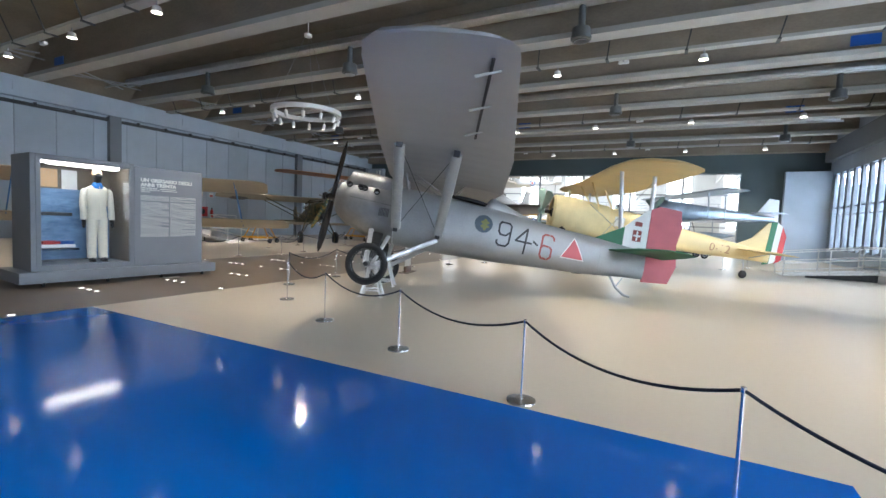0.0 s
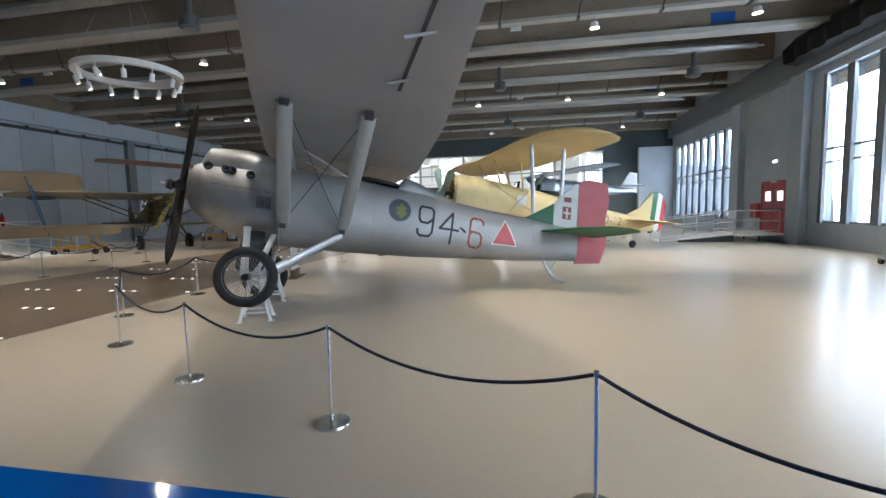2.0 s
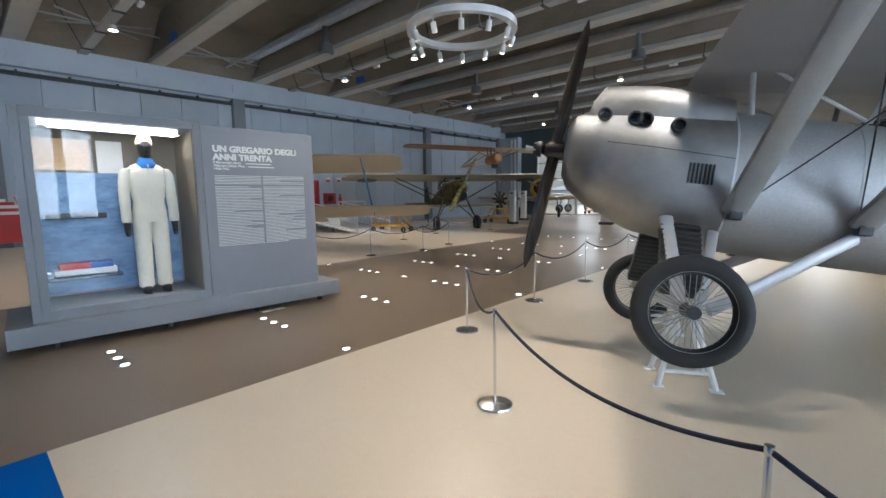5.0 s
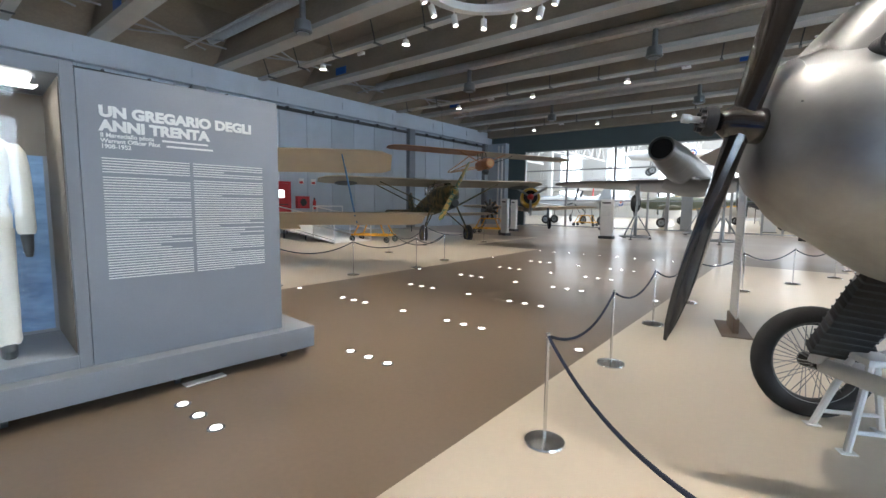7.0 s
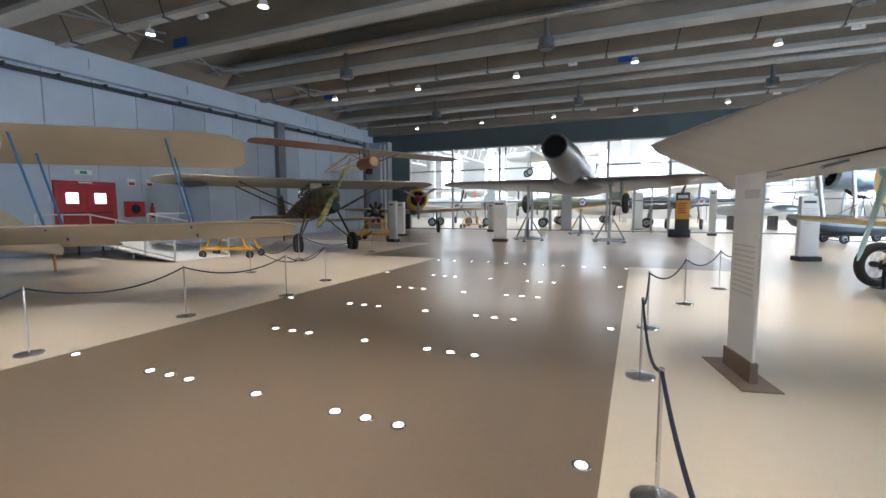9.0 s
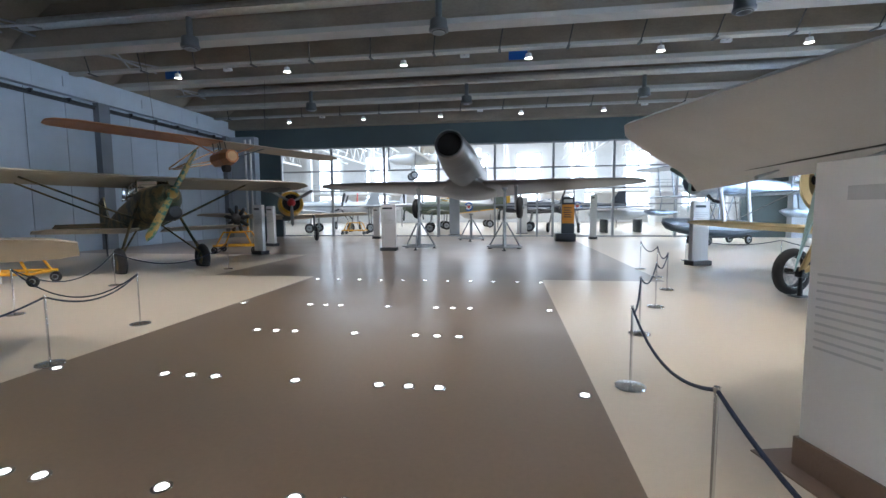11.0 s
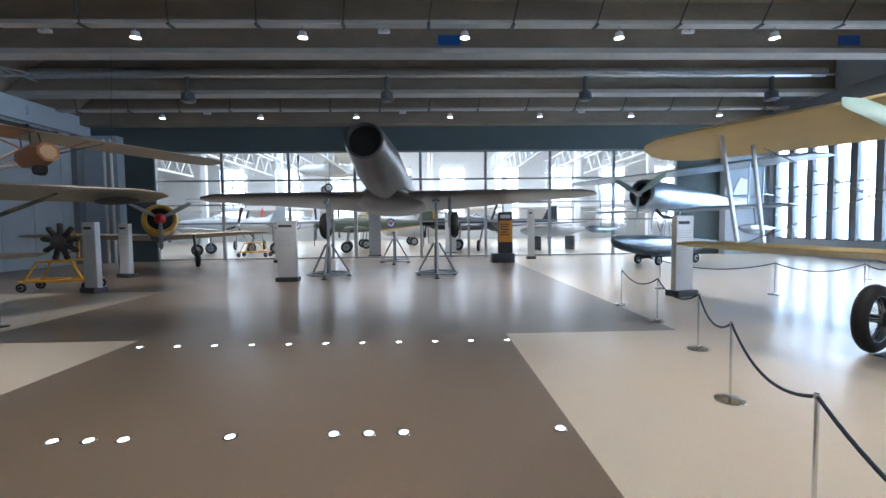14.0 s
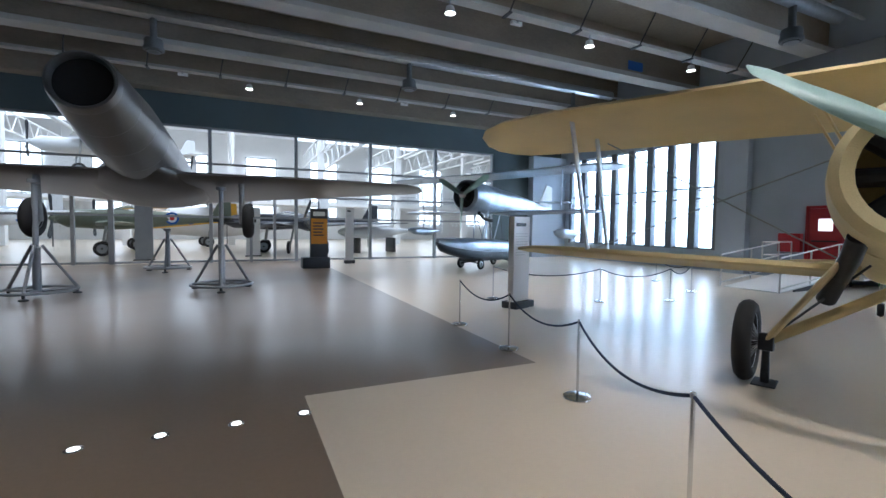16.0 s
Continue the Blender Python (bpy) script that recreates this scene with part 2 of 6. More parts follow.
# beams, roof vaults and slab
bm = bmesh.new()
box(bm, XW - 0.3, XE + 0.6, YS, YN + 0.4, 9.3, 9.6)
for y0 in BEAMS:
    y1 = y0 + 4.53
    rings = []
    for k in range(9):
        a = math.pi / 2 * k / 8
        rings.append([(XW + 2.2 * math.sin(a), yy, 7.55 + 1.75 * math.sin(a) ** 0.8) for yy in (y0 + 0.2, y1 - 0.2)])
    for p, q in zip(rings, rings[1:]):
        v = [bm.verts.new(c) for c in (p[0], p[1], q[1], q[0])]
        bm.faces.new(v)
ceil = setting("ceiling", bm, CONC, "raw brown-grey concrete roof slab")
for y in BEAMS:
    bm = bmesh.new()
    prof = [(-0.3, 7.55), (0.3, 7.55), (0.3, 7.72), (0.13, 7.8), (0.16, 9.3), (-0.16, 9.3), (-0.13, 7.8), (-0.3, 7.72)]
    loft(bm, [[(x, y + a, b) for a, b in prof] for x in (XW, XE + 0.3)])
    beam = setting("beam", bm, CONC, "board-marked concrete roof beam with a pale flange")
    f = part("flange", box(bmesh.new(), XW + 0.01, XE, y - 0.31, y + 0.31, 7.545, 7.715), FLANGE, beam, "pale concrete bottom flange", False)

setting("beam_north", box(bmesh.new(), XW, XE, YN - 0.7, YN - 0.004, 7.12, 9.3), CONC, "concrete edge beam above the glass wall")

# north glass wall
GX0, GX1 = -24.0, 4.4
bm = bmesh.new()
box(bm, XW, XE, YN, YN + 0.35, 5.85, 9.4)
setting("wall_north_fascia", bm, LINTEL, "dark slate-blue fascia above the glass wall")
bm = bmesh.new()
box(bm, XW, GX0, YN, YN + 0.35, -0.3, 5.85)
box(bm, GX1, 6.8, YN, YN + 0.35, -0.3, 5.85)
setting("wall_north", bm, LINTEL, "slate-blue wall beside the glazing")
bm = box(bmesh.new(), 6.8, XE, YN - 0.5, YN + 0.35, -0.3, 5.85)
setting("column_north_east", bm, WALL, "pale grey corner pier")
bm = box(bmesh.new(), XW, -25.5, YN - 0.55, YN - 0.004, -0.3, 6.6)
setting("column_north_west", bm, WALL, "pale blue-grey corner pier")
for x in (-26.1, -25.75):
    dp = part("wall_pipe", rod(bmesh.new(), (x, YN - 0.63, 0), (x, YN - 0.63, 6.4), 0.07, seg=12), WHITEP)
    tagged(dp, "white downpipe fixed to the corner pier", "pipe", "wall pipes")
win = thing("window_1", "full-height grey-framed glass wall to the next hall", "window", kind="structure")
for z in (0.02, 1.95, 2.95, 4.25, 5.75):
    part("mullion", box(bmesh.new(), GX0, GX1, YN + 0.06, YN + 0.16, z, z + 0.09), STEELP, win, "", False)
nx = 8
for i in range(nx + 1):
    x = GX0 + (GX1 - GX0) * i / nx
    part("mullion", box(bmesh.new(), x - 0.07, x + 0.07, YN + 0.02, YN + 0.2, 0, 5.85), STEELP, win, "", False)
for x in (-14.6, -8.2, -7.2, -13.4):
    part("door_post", box(bmesh.new(), x - 0.06, x + 0.06, YN + 0.01, YN + 0.18, 0, 2.9), STEELP, win, "", False)
for i in range(nx):
    x = GX0 + (GX1 - GX0) * i / nx
    if i not in (3, 4):
        g = part("pane", box(bmesh.new(), x + 0.08, x + (GX1 - GX0) / nx - 0.08, YN + 0.1, YN + 0.112, 0.1, 5.8), PANE, win, "", False)
        g.visible_shadow = False

# east wall with tall windows
segs, last = [], YS
for y0, y1 in sorted(WIN):
    segs.append((last, y0))
    last = y1
segs.append((last, YN + 0.35))
bm = bmesh.new()
for y0, y1 in segs:
    box(bm, XE, XE + 0.4, y0, y1, -0.3, 9.4)
WTOP = [5.6] + [6.15] * (len(WIN) - 1)
for (y0, y1), zt in zip(WIN, WTOP):
    box(bm, XE, XE + 0.4, y0, y1, -0.3, 0.85)
    box(bm, XE, XE + 0.4, y0, y1, zt, 9.4)
setting("wall_east", bm, WALL, "blue-grey concrete wall with tall window bands")
bm = box(bmesh.new(), XE - 0.35, XE, YS, YN, 6.45, 7.55)
setting("trim_east_ledge", bm, WALLD, "grey concrete crane ledge on the window wall")
for y in (26.3, 21.2, 11.1, 6.1):
    setting("pilaster_east", box(bmesh.new(), XE - 0.3, XE, y - 0.45, y + 0.45, 0, 6.45), WALL, "grey concrete pier between windows")
for k, (y0, y1) in enumerate(WIN):
    zt = WTOP[k]
    w = thing("window_%d" % (k + 2), "tall steel window band with opaque bright daylight", "window", kind="structure")
    nn = 8 if k == 0 else 6
    step = (y1 - y0) / nn
    for i in range(nn + 1):
        y = y0 + i * step
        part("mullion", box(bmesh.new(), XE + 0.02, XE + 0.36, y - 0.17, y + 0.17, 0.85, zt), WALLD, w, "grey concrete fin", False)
    for z in (0.85, 3.0, 3.45, zt - 0.1):
        part("rail", box(bmesh.new(), XE + 0.12, XE + 0.2, y0, y1, z, z + (0.08 if z != 3.0 else 0.05)), STEELP, w, "", False)
    for i in range(nn):
        g = part("pane", box(bmesh.new(), XE + 0.15, XE + 0.162, y0 + i * step + 0.17, y0 + (i + 1) * step - 0.17, 0.9, zt - 0.05), PANE, w, "", False)
        g.visible_shadow = False
bd = setting("backdrop", box(bmesh.new(), 60, 60.2, -80, 140, -5, 60), SKYGLOW, "bright overcast distance")
bm = box(bmesh.new(), XW - 0.35, XE + 0.4, YS - 0.3, YS, -0.3, 9.4)
setting("wall_south", bm, WALL, "plain grey concrete wall")
# next hall shell
bm = bmesh.new()
box(bm, -45, 25, 72, 72.3, -0.3, 12)
box(bm, -45.3, -45, YN + 0.35, 72, -0.3, 12)
box(bm, 25, 25.3, YN + 0.35, 72, -0.3, 12)
setting("wall_next_hall", bm, WHITEWALL, "white walls of the next hall")
setting("ceiling_next_hall", box(bmesh.new(), -45, 25, YN + 0.35, 72, 12, 12.3), WHITEWALL, "white roof of the next hall")


# ---- floor spots and rope barriers ----
def floor_spot():
    t = thing("floor_spot", "round recessed floor spotlight with a steel rim, lit", "floor light", group="floor spotlights")
    part("rim", loft(bmesh.new(), [[(r * math.cos(a), r * math.sin(a), z) for r, z in ((0.045, 0.002), (0.064, 0.002), (0.062, 0.006), (0.045, 0.008))] for a in [2 * math.pi * k / 16 for k in range(16)]], False, True), CHROME, t, "steel rim")
    part("lens", lathe(bmesh.new(), [(0.001, 0.001), (0.038, 0.001), (0.038, 0.006), (0.001, 0.006)], 16), SPOTON, t, "glowing lens")
    return t


spot0 = floor_spot()
places = []
for r in range(-4, 7):
    y = 6.2 + 1.7 * r
    places += [(x, y) for x in (-9.6, -9.89, -10.18, -11.03, -11.89, -12.17, -12.46)]
    if r % 2 == 0:
        places += [(-8.28, y), (-13.75, y)]
places += [(-8.22 - 0.54 * k, 19.3) for k in range(11)]
spot0.location = (*places[0], 0)
for x, y in places[1:]:
    if not (x < -10.3 and 3.4 < y < 7.8):
        copy_thing(spot0, pose(x, y, 0))

LINE = [(2.2, 1.95), (0.64, 2.95), (-0.92, 3.9), (-2.74, 4.62), (-4.53, 5.26), (-6.31, 6.18), (-7.7, 7.55), (-7.86, 9.39), (-7.93, 11.35), (-7.83, 13.25), (-7.23, 15.12), (-6.48, 16.89), (-5.72, 18.63), (-5.37, 20.38), (-5.3, 22.0)]
LINE2 = [(-14.2, 7.6), (-14.25, 9.4), (-14.25, 11.31), (-13.95, 13.1), (-14.4, 14.8), (-17.0, 15.1), (-17.9, 17.9), (-17.1, 20.9), (-19.6, 22.8)]
LINE3 = [(-3.3, 24.2), (-1.22, 22.93), (0.47, 22.44), (2.4, 23.3), (3.6, 25.4)]


def stanchion():
    t = thing("stanchion", "polished steel rope barrier post on a round base", "barrier post", group="rope barrier posts")
    part("base", lathe(bmesh.new(), [(0.01, 0), (0.135, 0), (0.14, 0.008), (0.135, 0.02), (0.06, 0.032), (0.01, 0.034)], 28), CHROME, t)
    part("pole", lathe(bmesh.new(), [(0.012, 0.03), (0.0125, 0.76), (0.012, 0.765)], 14), CHROME, t)
    part("cap", lathe(bmesh.new(), [(0.004, 0.775), (0.016, 0.772), (0.017, 0.755), (0.016, 0.74), (0.012, 0.738)][::-1], 14), CHROME, t)
    return t


st = stanchion()
first = True
for line in (LINE, LINE2, LINE3):
    for x, y in line:
        if first:
            st.location, first = (x, y, 0), False
        else:
            copy_thing(st, pose(x, y, 0))
    for (ax, ay), (bx, by) in zip(line, line[1:]):
        d = math.hypot(bx - ax, by - ay)
        sag = 0.185 if d < 2.6 else 0.4
        pts = [(ax + (bx - ax) * k / 20, ay + (by - ay) * k / 20, 0.755 - sag * (1 - (2 * k / 20 - 1) ** 2)) for k in range(21)]
        rope = part("barrier_rope", tube(bmesh.new(), pts, 0.011, 8), ROPE)
        tagged(rope, "navy blue barrier rope hanging between two posts", "rope", "barrier ropes")


# ---- aircraft ----
SILVER = mat("aluminium_dope", (0.38, 0.383, 0.388), 0.52, 0.7, vary=0.2, scale=1.6, grain=45, bump=0.03)
BEATEN = mat("beaten_bare_aluminium", (0.33, 0.33, 0.33), 0.5, 1.0, vary=0.18, scale=3.0, grain=11, bump=0.12)
SILVERW = mat("silver_doped_fabric", (0.38, 0.385, 0.4), 0.5, 0.35, vary=0.1, scale=1.6, grain=60, bump=0.06)
POLISH = mat("polished_aluminium_skin", (0.24, 0.24, 0.24), 0.33, 0.97, vary=0.14, scale=1.2, grain=25, bump=0.012)
STRUT = mat("grey_strut_paint", (0.33, 0.34, 0.34), 0.45, 0.2, vary=0.12, scale=5, grain=60, bump=0.05)
CREAM = mat("cream_doped_fabric", (0.72, 0.57, 0.29), 0.55, vary=0.1, scale=1.5, grain=60, bump=0.06)
CANVAS = mat("cream_canvas_cover", (0.75, 0.62, 0.34), 0.8, vary=0.12, scale=3, grain=90, bump=0.3)
LINEN = mat("beige_linen", (0.50, 0.42, 0.31), 0.65, vary=0.1, scale=1.2, grain=80, bump=0.08)
CAMO = mat("green_brown_camouflage", (0.13, 0.095, 0.035), 0.6, vary=0.2, scale=3.2, grain=40, bump=0.06, tint=(0.016, 0.03, 0.012))
CAMOP = mat("ochre_green_blade", (0.3, 0.19, 0.045), 0.5, vary=0.2, scale=6.5, grain=40, bump=0.05, tint=(0.02, 0.1, 0.07))
for m in (CAMO, CAMOP):         # hard-edged camouflage patches
    for node in m.node_tree.nodes:
        if node.type == "VALTORGB":
            node.color_ramp.elements[0].position, node.color_ramp.elements[1].position = 0.475, 0.515
DKWOOD = mat("dark_varnished_propeller", (0.018, 0.014, 0.012), 0.2, vary=0.3, scale=5, grain=40, bump=0.03, coat=0.6)
WOOD = mat("copper_varnished_wood", (0.42, 0.17, 0.06), 0.4, vary=0.2, scale=2, grain=35, bump=0.06, stretch=(1, 6, 6))
PALEWOOD = mat("pale_plywood", (0.6, 0.38, 0.2), 0.5, vary=0.15, scale=3, grain=40, bump=0.05)
TYRE = mat("black_rubber_tyre", (0.018, 0.018, 0.019), 0.7, vary=0.2, scale=9, grain=90, bump=0.15)
DURAL = mat("light_metal_strut", (0.6, 0.61, 0.63), 0.35, 0.6, vary=0.1, scale=8, grain=60, bump=0.04)
GREEN = mat("flag_green_paint", (0.02, 0.16, 0.07), 0.5, vary=0.1, scale=3)
WHITE = mat("flag_white_paint", (0.75, 0.75, 0.74), 0.5, vary=0.05, scale=3)
PINK = mat("faded_red_paint", (0.55, 0.13, 0.15), 0.55, vary=0.12, scale=3)
REDM = mat("bright_red_paint", (0.5, 0.03, 0.03), 0.5, vary=0.1, scale=3)
INK = mat("black_marking_paint", (0.03, 0.03, 0.035), 0.5, vary=0.15, scale=12)
REDINK = mat("red_marking_paint", (0.3, 0.065, 0.055), 0.5, vary=0.15, scale=12)
NAVY = mat("slate_blue_marking", (0.07, 0.1, 0.13), 0.5, vary=0.15, scale=8)
GOLD = mat("yellow_marking", (0.2, 0.2, 0.06), 0.5, vary=0.1, scale=8)
SKYB = mat("pale_blue_green_paint", (0.34, 0.5, 0.47), 0.45, vary=0.08, scale=4)
DKBLUE = mat("dark_blue_grey_paint", (0.06, 0.08, 0.1), 0.5, vary=0.2, scale=2)
YEL = mat("yellow_cowl_paint", (0.72, 0.42, 0.03), 0.4, vary=0.12, scale=4)
SEA = mat("pale_silver_blue_paint", (0.38, 0.44, 0.51), 0.32, 0.75, vary=0.3, scale=2.2, grain=30, bump=0.05)
BLUEST = mat("blue_strut_paint", (0.05, 0.16, 0.36), 0.5, vary=0.1, scale=5)
# near-black colour standing in for the shade inside nose openings
SHADEBLK = mat("shade_black_interior", (0.012, 0.012, 0.013), 0.6, vary=0.2, scale=5)
ENGINE = mat("dark_engine_metal", (0.05, 0.05, 0.052), 0.45, 0.7, vary=0.3, scale=9, grain=60, bump=0.1)
CLEAR = glass("clear_acrylic")
CASEGLASS = glass("anti_glare_case_glass")
CASEGLASS.node_tree.nodes["Principled BSDF"].inputs["IOR"].default_value = 1.28


def lerp(table, x):
    if x <= table[0][0]:
        return table[0][1:]
    for p, q in zip(table, table[1:]):
        if x <= q[0]:
            f = (x - p[0]) / (q[0] - p[0])
            f = f * f * (3 - 2 * f) * 0.5 + f * 0.5
            return tuple(a + (b - a) * f for a, b in zip(p[1:], q[1:]))
    return table[-1][1:]


def body(table, x0, x1, n=20, seg=28):
    """A fuselage skin: rows of (x, low, high, half width, squareness), nose at small x."""
    bm, rings = bmesh.new(), []
    for i in range(n + 1):
        x = x0 + (x1 - x0) * i / n
        lo, hi, hw, p = lerp(table, x)
        ring = []
        for k in range(seg):
            a = 2 * math.pi * k / seg
            c, s = math.cos(a), math.sin(a)
            ring.append((x, hw * math.copysign(abs(c) ** (2 / p), c), (lo + hi) / 2 + (hi - lo) / 2 * math.copysign(abs(s) ** (2 / p), s)))
        rings.append(ring)
    return loft(bm, rings)


def side(table, x, z, off):
    lo, hi, hw, p = lerp(table, x)
    q = min(0.98, abs((z - (lo + hi) / 2) / ((hi - lo) / 2)))
    return -(hw * (1 - q ** p) ** (1 / p) + off)


def skin_decal(name, table, outline, material, parent, off, label=""):
    """A flat marking laid on the port side of a body; outline is a list of (x, z) round a star-shaped patch."""
    bm = bmesh.new()
    if len(outline) < 8:
        outline = [(p[0] + (q[0] - p[0]) * k / 9, p[1] + (q[1] - p[1]) * k / 9) for p, q in zip(outline, outline[1:] + outline[:1]) for k in range(9)]
    cx, cz = sum(o[0] for o in outline) / len(outline), sum(o[1] for o in outline) / len(outline)
    rings = []
    for f in (1.0, 0.85, 0.7, 0.5, 0.3, 0.15, 0.02):
        rings.append([bm.verts.new((cx + (x - cx) * f, side(table, cx + (x - cx) * f, cz + (z - cz) * f, off), cz + (z - cz) * f)) for x, z in outline])
    m = len(outline)
    for p, q in zip(rings, rings[1:]):
        for i in range(m):
            bm.faces.new((p[i], p[(i + 1) % m], q[(i + 1) % m], q[i]))
    return part(name, bm, material, parent, label)


def skin_text(name, table, text, size, x, z, material, parent, spacing=1.0, off=0.004, widen=1.0):
    ob = lettering(name, text, size, material, parent, Matrix(), spacing, 0.001, "", -0.007)
    for v in ob.data.vertices:
        px, pz = x + v.co.x * widen, z + v.co.y
        v.co = (px, side(table, px, pz, off + max(0, v.co.z)), pz)
    return ob


def wing(stations, thick=0.11, ribs=0.0, n=None, camber=0.03):
    """A wing skin through stations (y, leading x, trailing x, z, drop of the trailing edge)."""
    stations = [(tuple(s) + (0.0,))[:5] for s in stations]
    bm, rings = bmesh.new(), []
    y0, y1 = stations[0][0], stations[-1][0]
    if n is None:
        n = max(6, int(abs(y1 - y0) / (ribs / 4 if ribs else 0.5)))
    ys = sorted({round(y0 + (y1 - y0) * i / n, 4) for i in range(n + 1)} | {s[0] for s in stations}, reverse=y1 < y0)
    table = sorted(stations)
    for y in ys:
        for p, q in zip(table, table[1:]):
            if p[0] <= y <= q[0]:
                f = (y - p[0]) / (q[0] - p[0])
                le, te, z, drop = (p[k] + (q[k] - p[k]) * f for k in (1, 2, 3, 4))
                break
        t = thick * (te - le)
        if ribs:
            t *= 0.87 + 0.13 * abs(math.cos(math.pi * y / ribs))
        ring = []
        for k in range(9):
            u = (1 - math.cos(math.pi * k / 8)) / 2
            ring.append((le + (te - le) * u, y, z - drop * u + camber * (te - le) * 4 * u * (1 - u) + t * (1.48 * math.sqrt(u) - 0.63 * u - 1.758 * u * u + 1.42 * u ** 3 - 0.51 * u ** 4) + 0.002))
        for k in range(7, 0, -1):
            u = (1 - math.cos(math.pi * k / 8)) / 2
            ring.append((le + (te - le) * u, y, z - drop * u + camber * (te - le) * 4 * u * (1 - u) - 0.6 * t * (1.48 * math.sqrt(u) - 0.63 * u - 1.758 * u * u + 1.42 * u ** 3 - 0.51 * u ** 4) - 0.002))
        rings.append(ring)
    return loft(bm, rings)


def blade(length, width, root=0.06, twist=40, shape=(0.45, 1.6, -0.9)):
    bm, rings = bmesh.new(), []
    for i in range(13):
        f = i / 12
        r = root + (length - root) * f
        w = width * (shape[0] + shape[1] * f + shape[2] * f * f) * (1 if f < 0.85 else math.sqrt(max(0.02, 1 - ((f - 0.85) / 0.15) ** 2)))
        th = 0.05 * (1 - f) + 0.012
        a = -radians(75 - twist * min(1, f * 1.4))
        ring = []
        for k in range(10):
            c, s = math.cos(2 * math.pi * k / 10) * w / 2, math.sin(2 * math.pi * k / 10) * th
            ring.append((s * math.sin(a) * 1 + c * math.cos(a), c * math.sin(a) - s * math.cos(a), r))
        rings.append(ring)
    return loft(bm, rings)


def propeller(parent, at, blades, length, width, material, hubmat, start=0, hub_r=0.12, lean=0, shape=(0.45, 1.6, -0.9)):
    hub = part("propeller_hub", lathe(bmesh.new(), [(0.01, -0.16), (hub_r * 0.5, -0.13), (hub_r, -0.05), (hub_r, 0.1), (0.01, 0.12)], 20, "X"), hubmat, parent)
    hub.location = at
    for i in range(blades):
        b = part("propeller_blade", blade(length, width, shape=shape), material, parent)
        b.matrix_basis = Matrix.Translation(at) @ pose(0, 0, 0, 0, lean, 0) @ pose(0, 0, 0, start + 360 * i / blades, 0, 0)
    return hub


def wheel(parent, at, r=0.4, w=0.12, spokes=0, rimmat=None, name="wheel"):
    tyre = []
    for k in range(13):
        a = 2 * math.pi * k / 12
        tyre.append((r - w * 0.5 + w * 0.5 * math.cos(a), w * 0.5 * math.sin(a)))
    bm = bmesh.new()
    rings = [[Vector((rr * math.cos(i * math.pi / 18), h, rr * math.sin(i * math.pi / 18))) for rr, h in tyre[:-1]] for i in range(36)]
    loft(bm, rings, False, True)
    wh = part(name, lathe(bmesh.new(), [(0.01, -w * 0.7), (0.05, -w * 0.7), (0.06, w * 0.7), (0.01, w * 0.7)], 14, "Y"), ENGINE, parent)
    wh.location = at
    part("tyre", bm, TYRE, wh, "black rubber tyre")
    ri = r - w * 0.85
    rim = bmesh.new()
    rings = [[Vector((rr * math.cos(i * math.pi / 18), h, rr * math.sin(i * math.pi / 18))) for rr, h in ((ri, -w * 0.35), (ri + 0.03, -w * 0.4), (ri + 0.03, w * 0.4), (ri, w * 0.35))] for i in range(36)]
    loft(rim, rings, False, True)
    part("rim", rim, rimmat or STRUT, wh)
    if spokes:
        for i in range(spokes):
            a, b = 2 * math.pi * i / spokes, 2 * math.pi * (i + (0.8 if i % 2 else -0.8)) / spokes
            s = 1 if i % 4 < 2 else -1
            part("spoke", rod(bmesh.new(), (0.05 * math.cos(b), s * w * 0.6, 0.05 * math.sin(b)), (ri * math.cos(a), 0, ri * math.sin(a)), 0.0035, seg=5), STRUT, wh)
    else:
        part("disc", lathe(bmesh.new(), [(0.06, -w * 0.55), (ri, -w * 0.2), (ri, w * 0.2), (0.06, w * 0.55)], 24, "Y"), rimmat or STRUT, wh)
    return wh


def bar(name, parent, a, b, r, material, flat=1.0, up=(1, 0, 0), label=""):
    return part(name, rod(bmesh.new(), a, b, r, seg=12, flat=flat, up=up), material, parent, label)


def mirrored(pts):
    return [(x, -y, z) for x, y, z in pts]


# silver parasol monoplane 94-6
AC = thing("parasol_monoplane", "silver doped parasol-wing fighter on spoked wheels marked 94-6", "aircraft", pose(-6.76, 7.97, 2.22) @ pose(0, 0, 0, 0, 0, 26.1) @ pose(0, 0, 0, 0, 8, 0) @ pose(0, 0, 0, -7, 0, 0))
ACT = [(0.1, -0.38, 0.12, 0.22, 2.0), (0.17, -0.52, 0.24, 0.36, 2.1), (0.4, -0.68, 0.34, 0.51, 2.2), (0.9, -0.88, 0.37, 0.58, 2.3), (1.6, -0.97, 0.37, 0.58, 2.4), (2.6, -0.97, 0.34, 0.55, 2.5), (3.6, -0.95, 0.27, 0.49, 2.4), (5.6, -0.85, 0.08, 0.31, 2.3), (7.3, -0.72, -0.06, 0.09, 2.2)]
part("engine_cowling", body(ACT, 0.1, 1.56, 20, 40), BEATEN, AC, "beaten aluminium engine cowling")
part("fuselage", body(ACT, 1.565, 7.3, 26, 36), SILVER, AC, "silver doped fuselage")
TCT = [(0.27, -0.1, 0.22, 0.26, 2.4), (0.33, -0.1, 0.42, 0.35, 2.6), (0.42, -0.1, 0.54, 0.4, 2.8), (0.9, -0.1, 0.56, 0.45, 2.8), (1.54, -0.1, 0.48, 0.44, 2.7)]
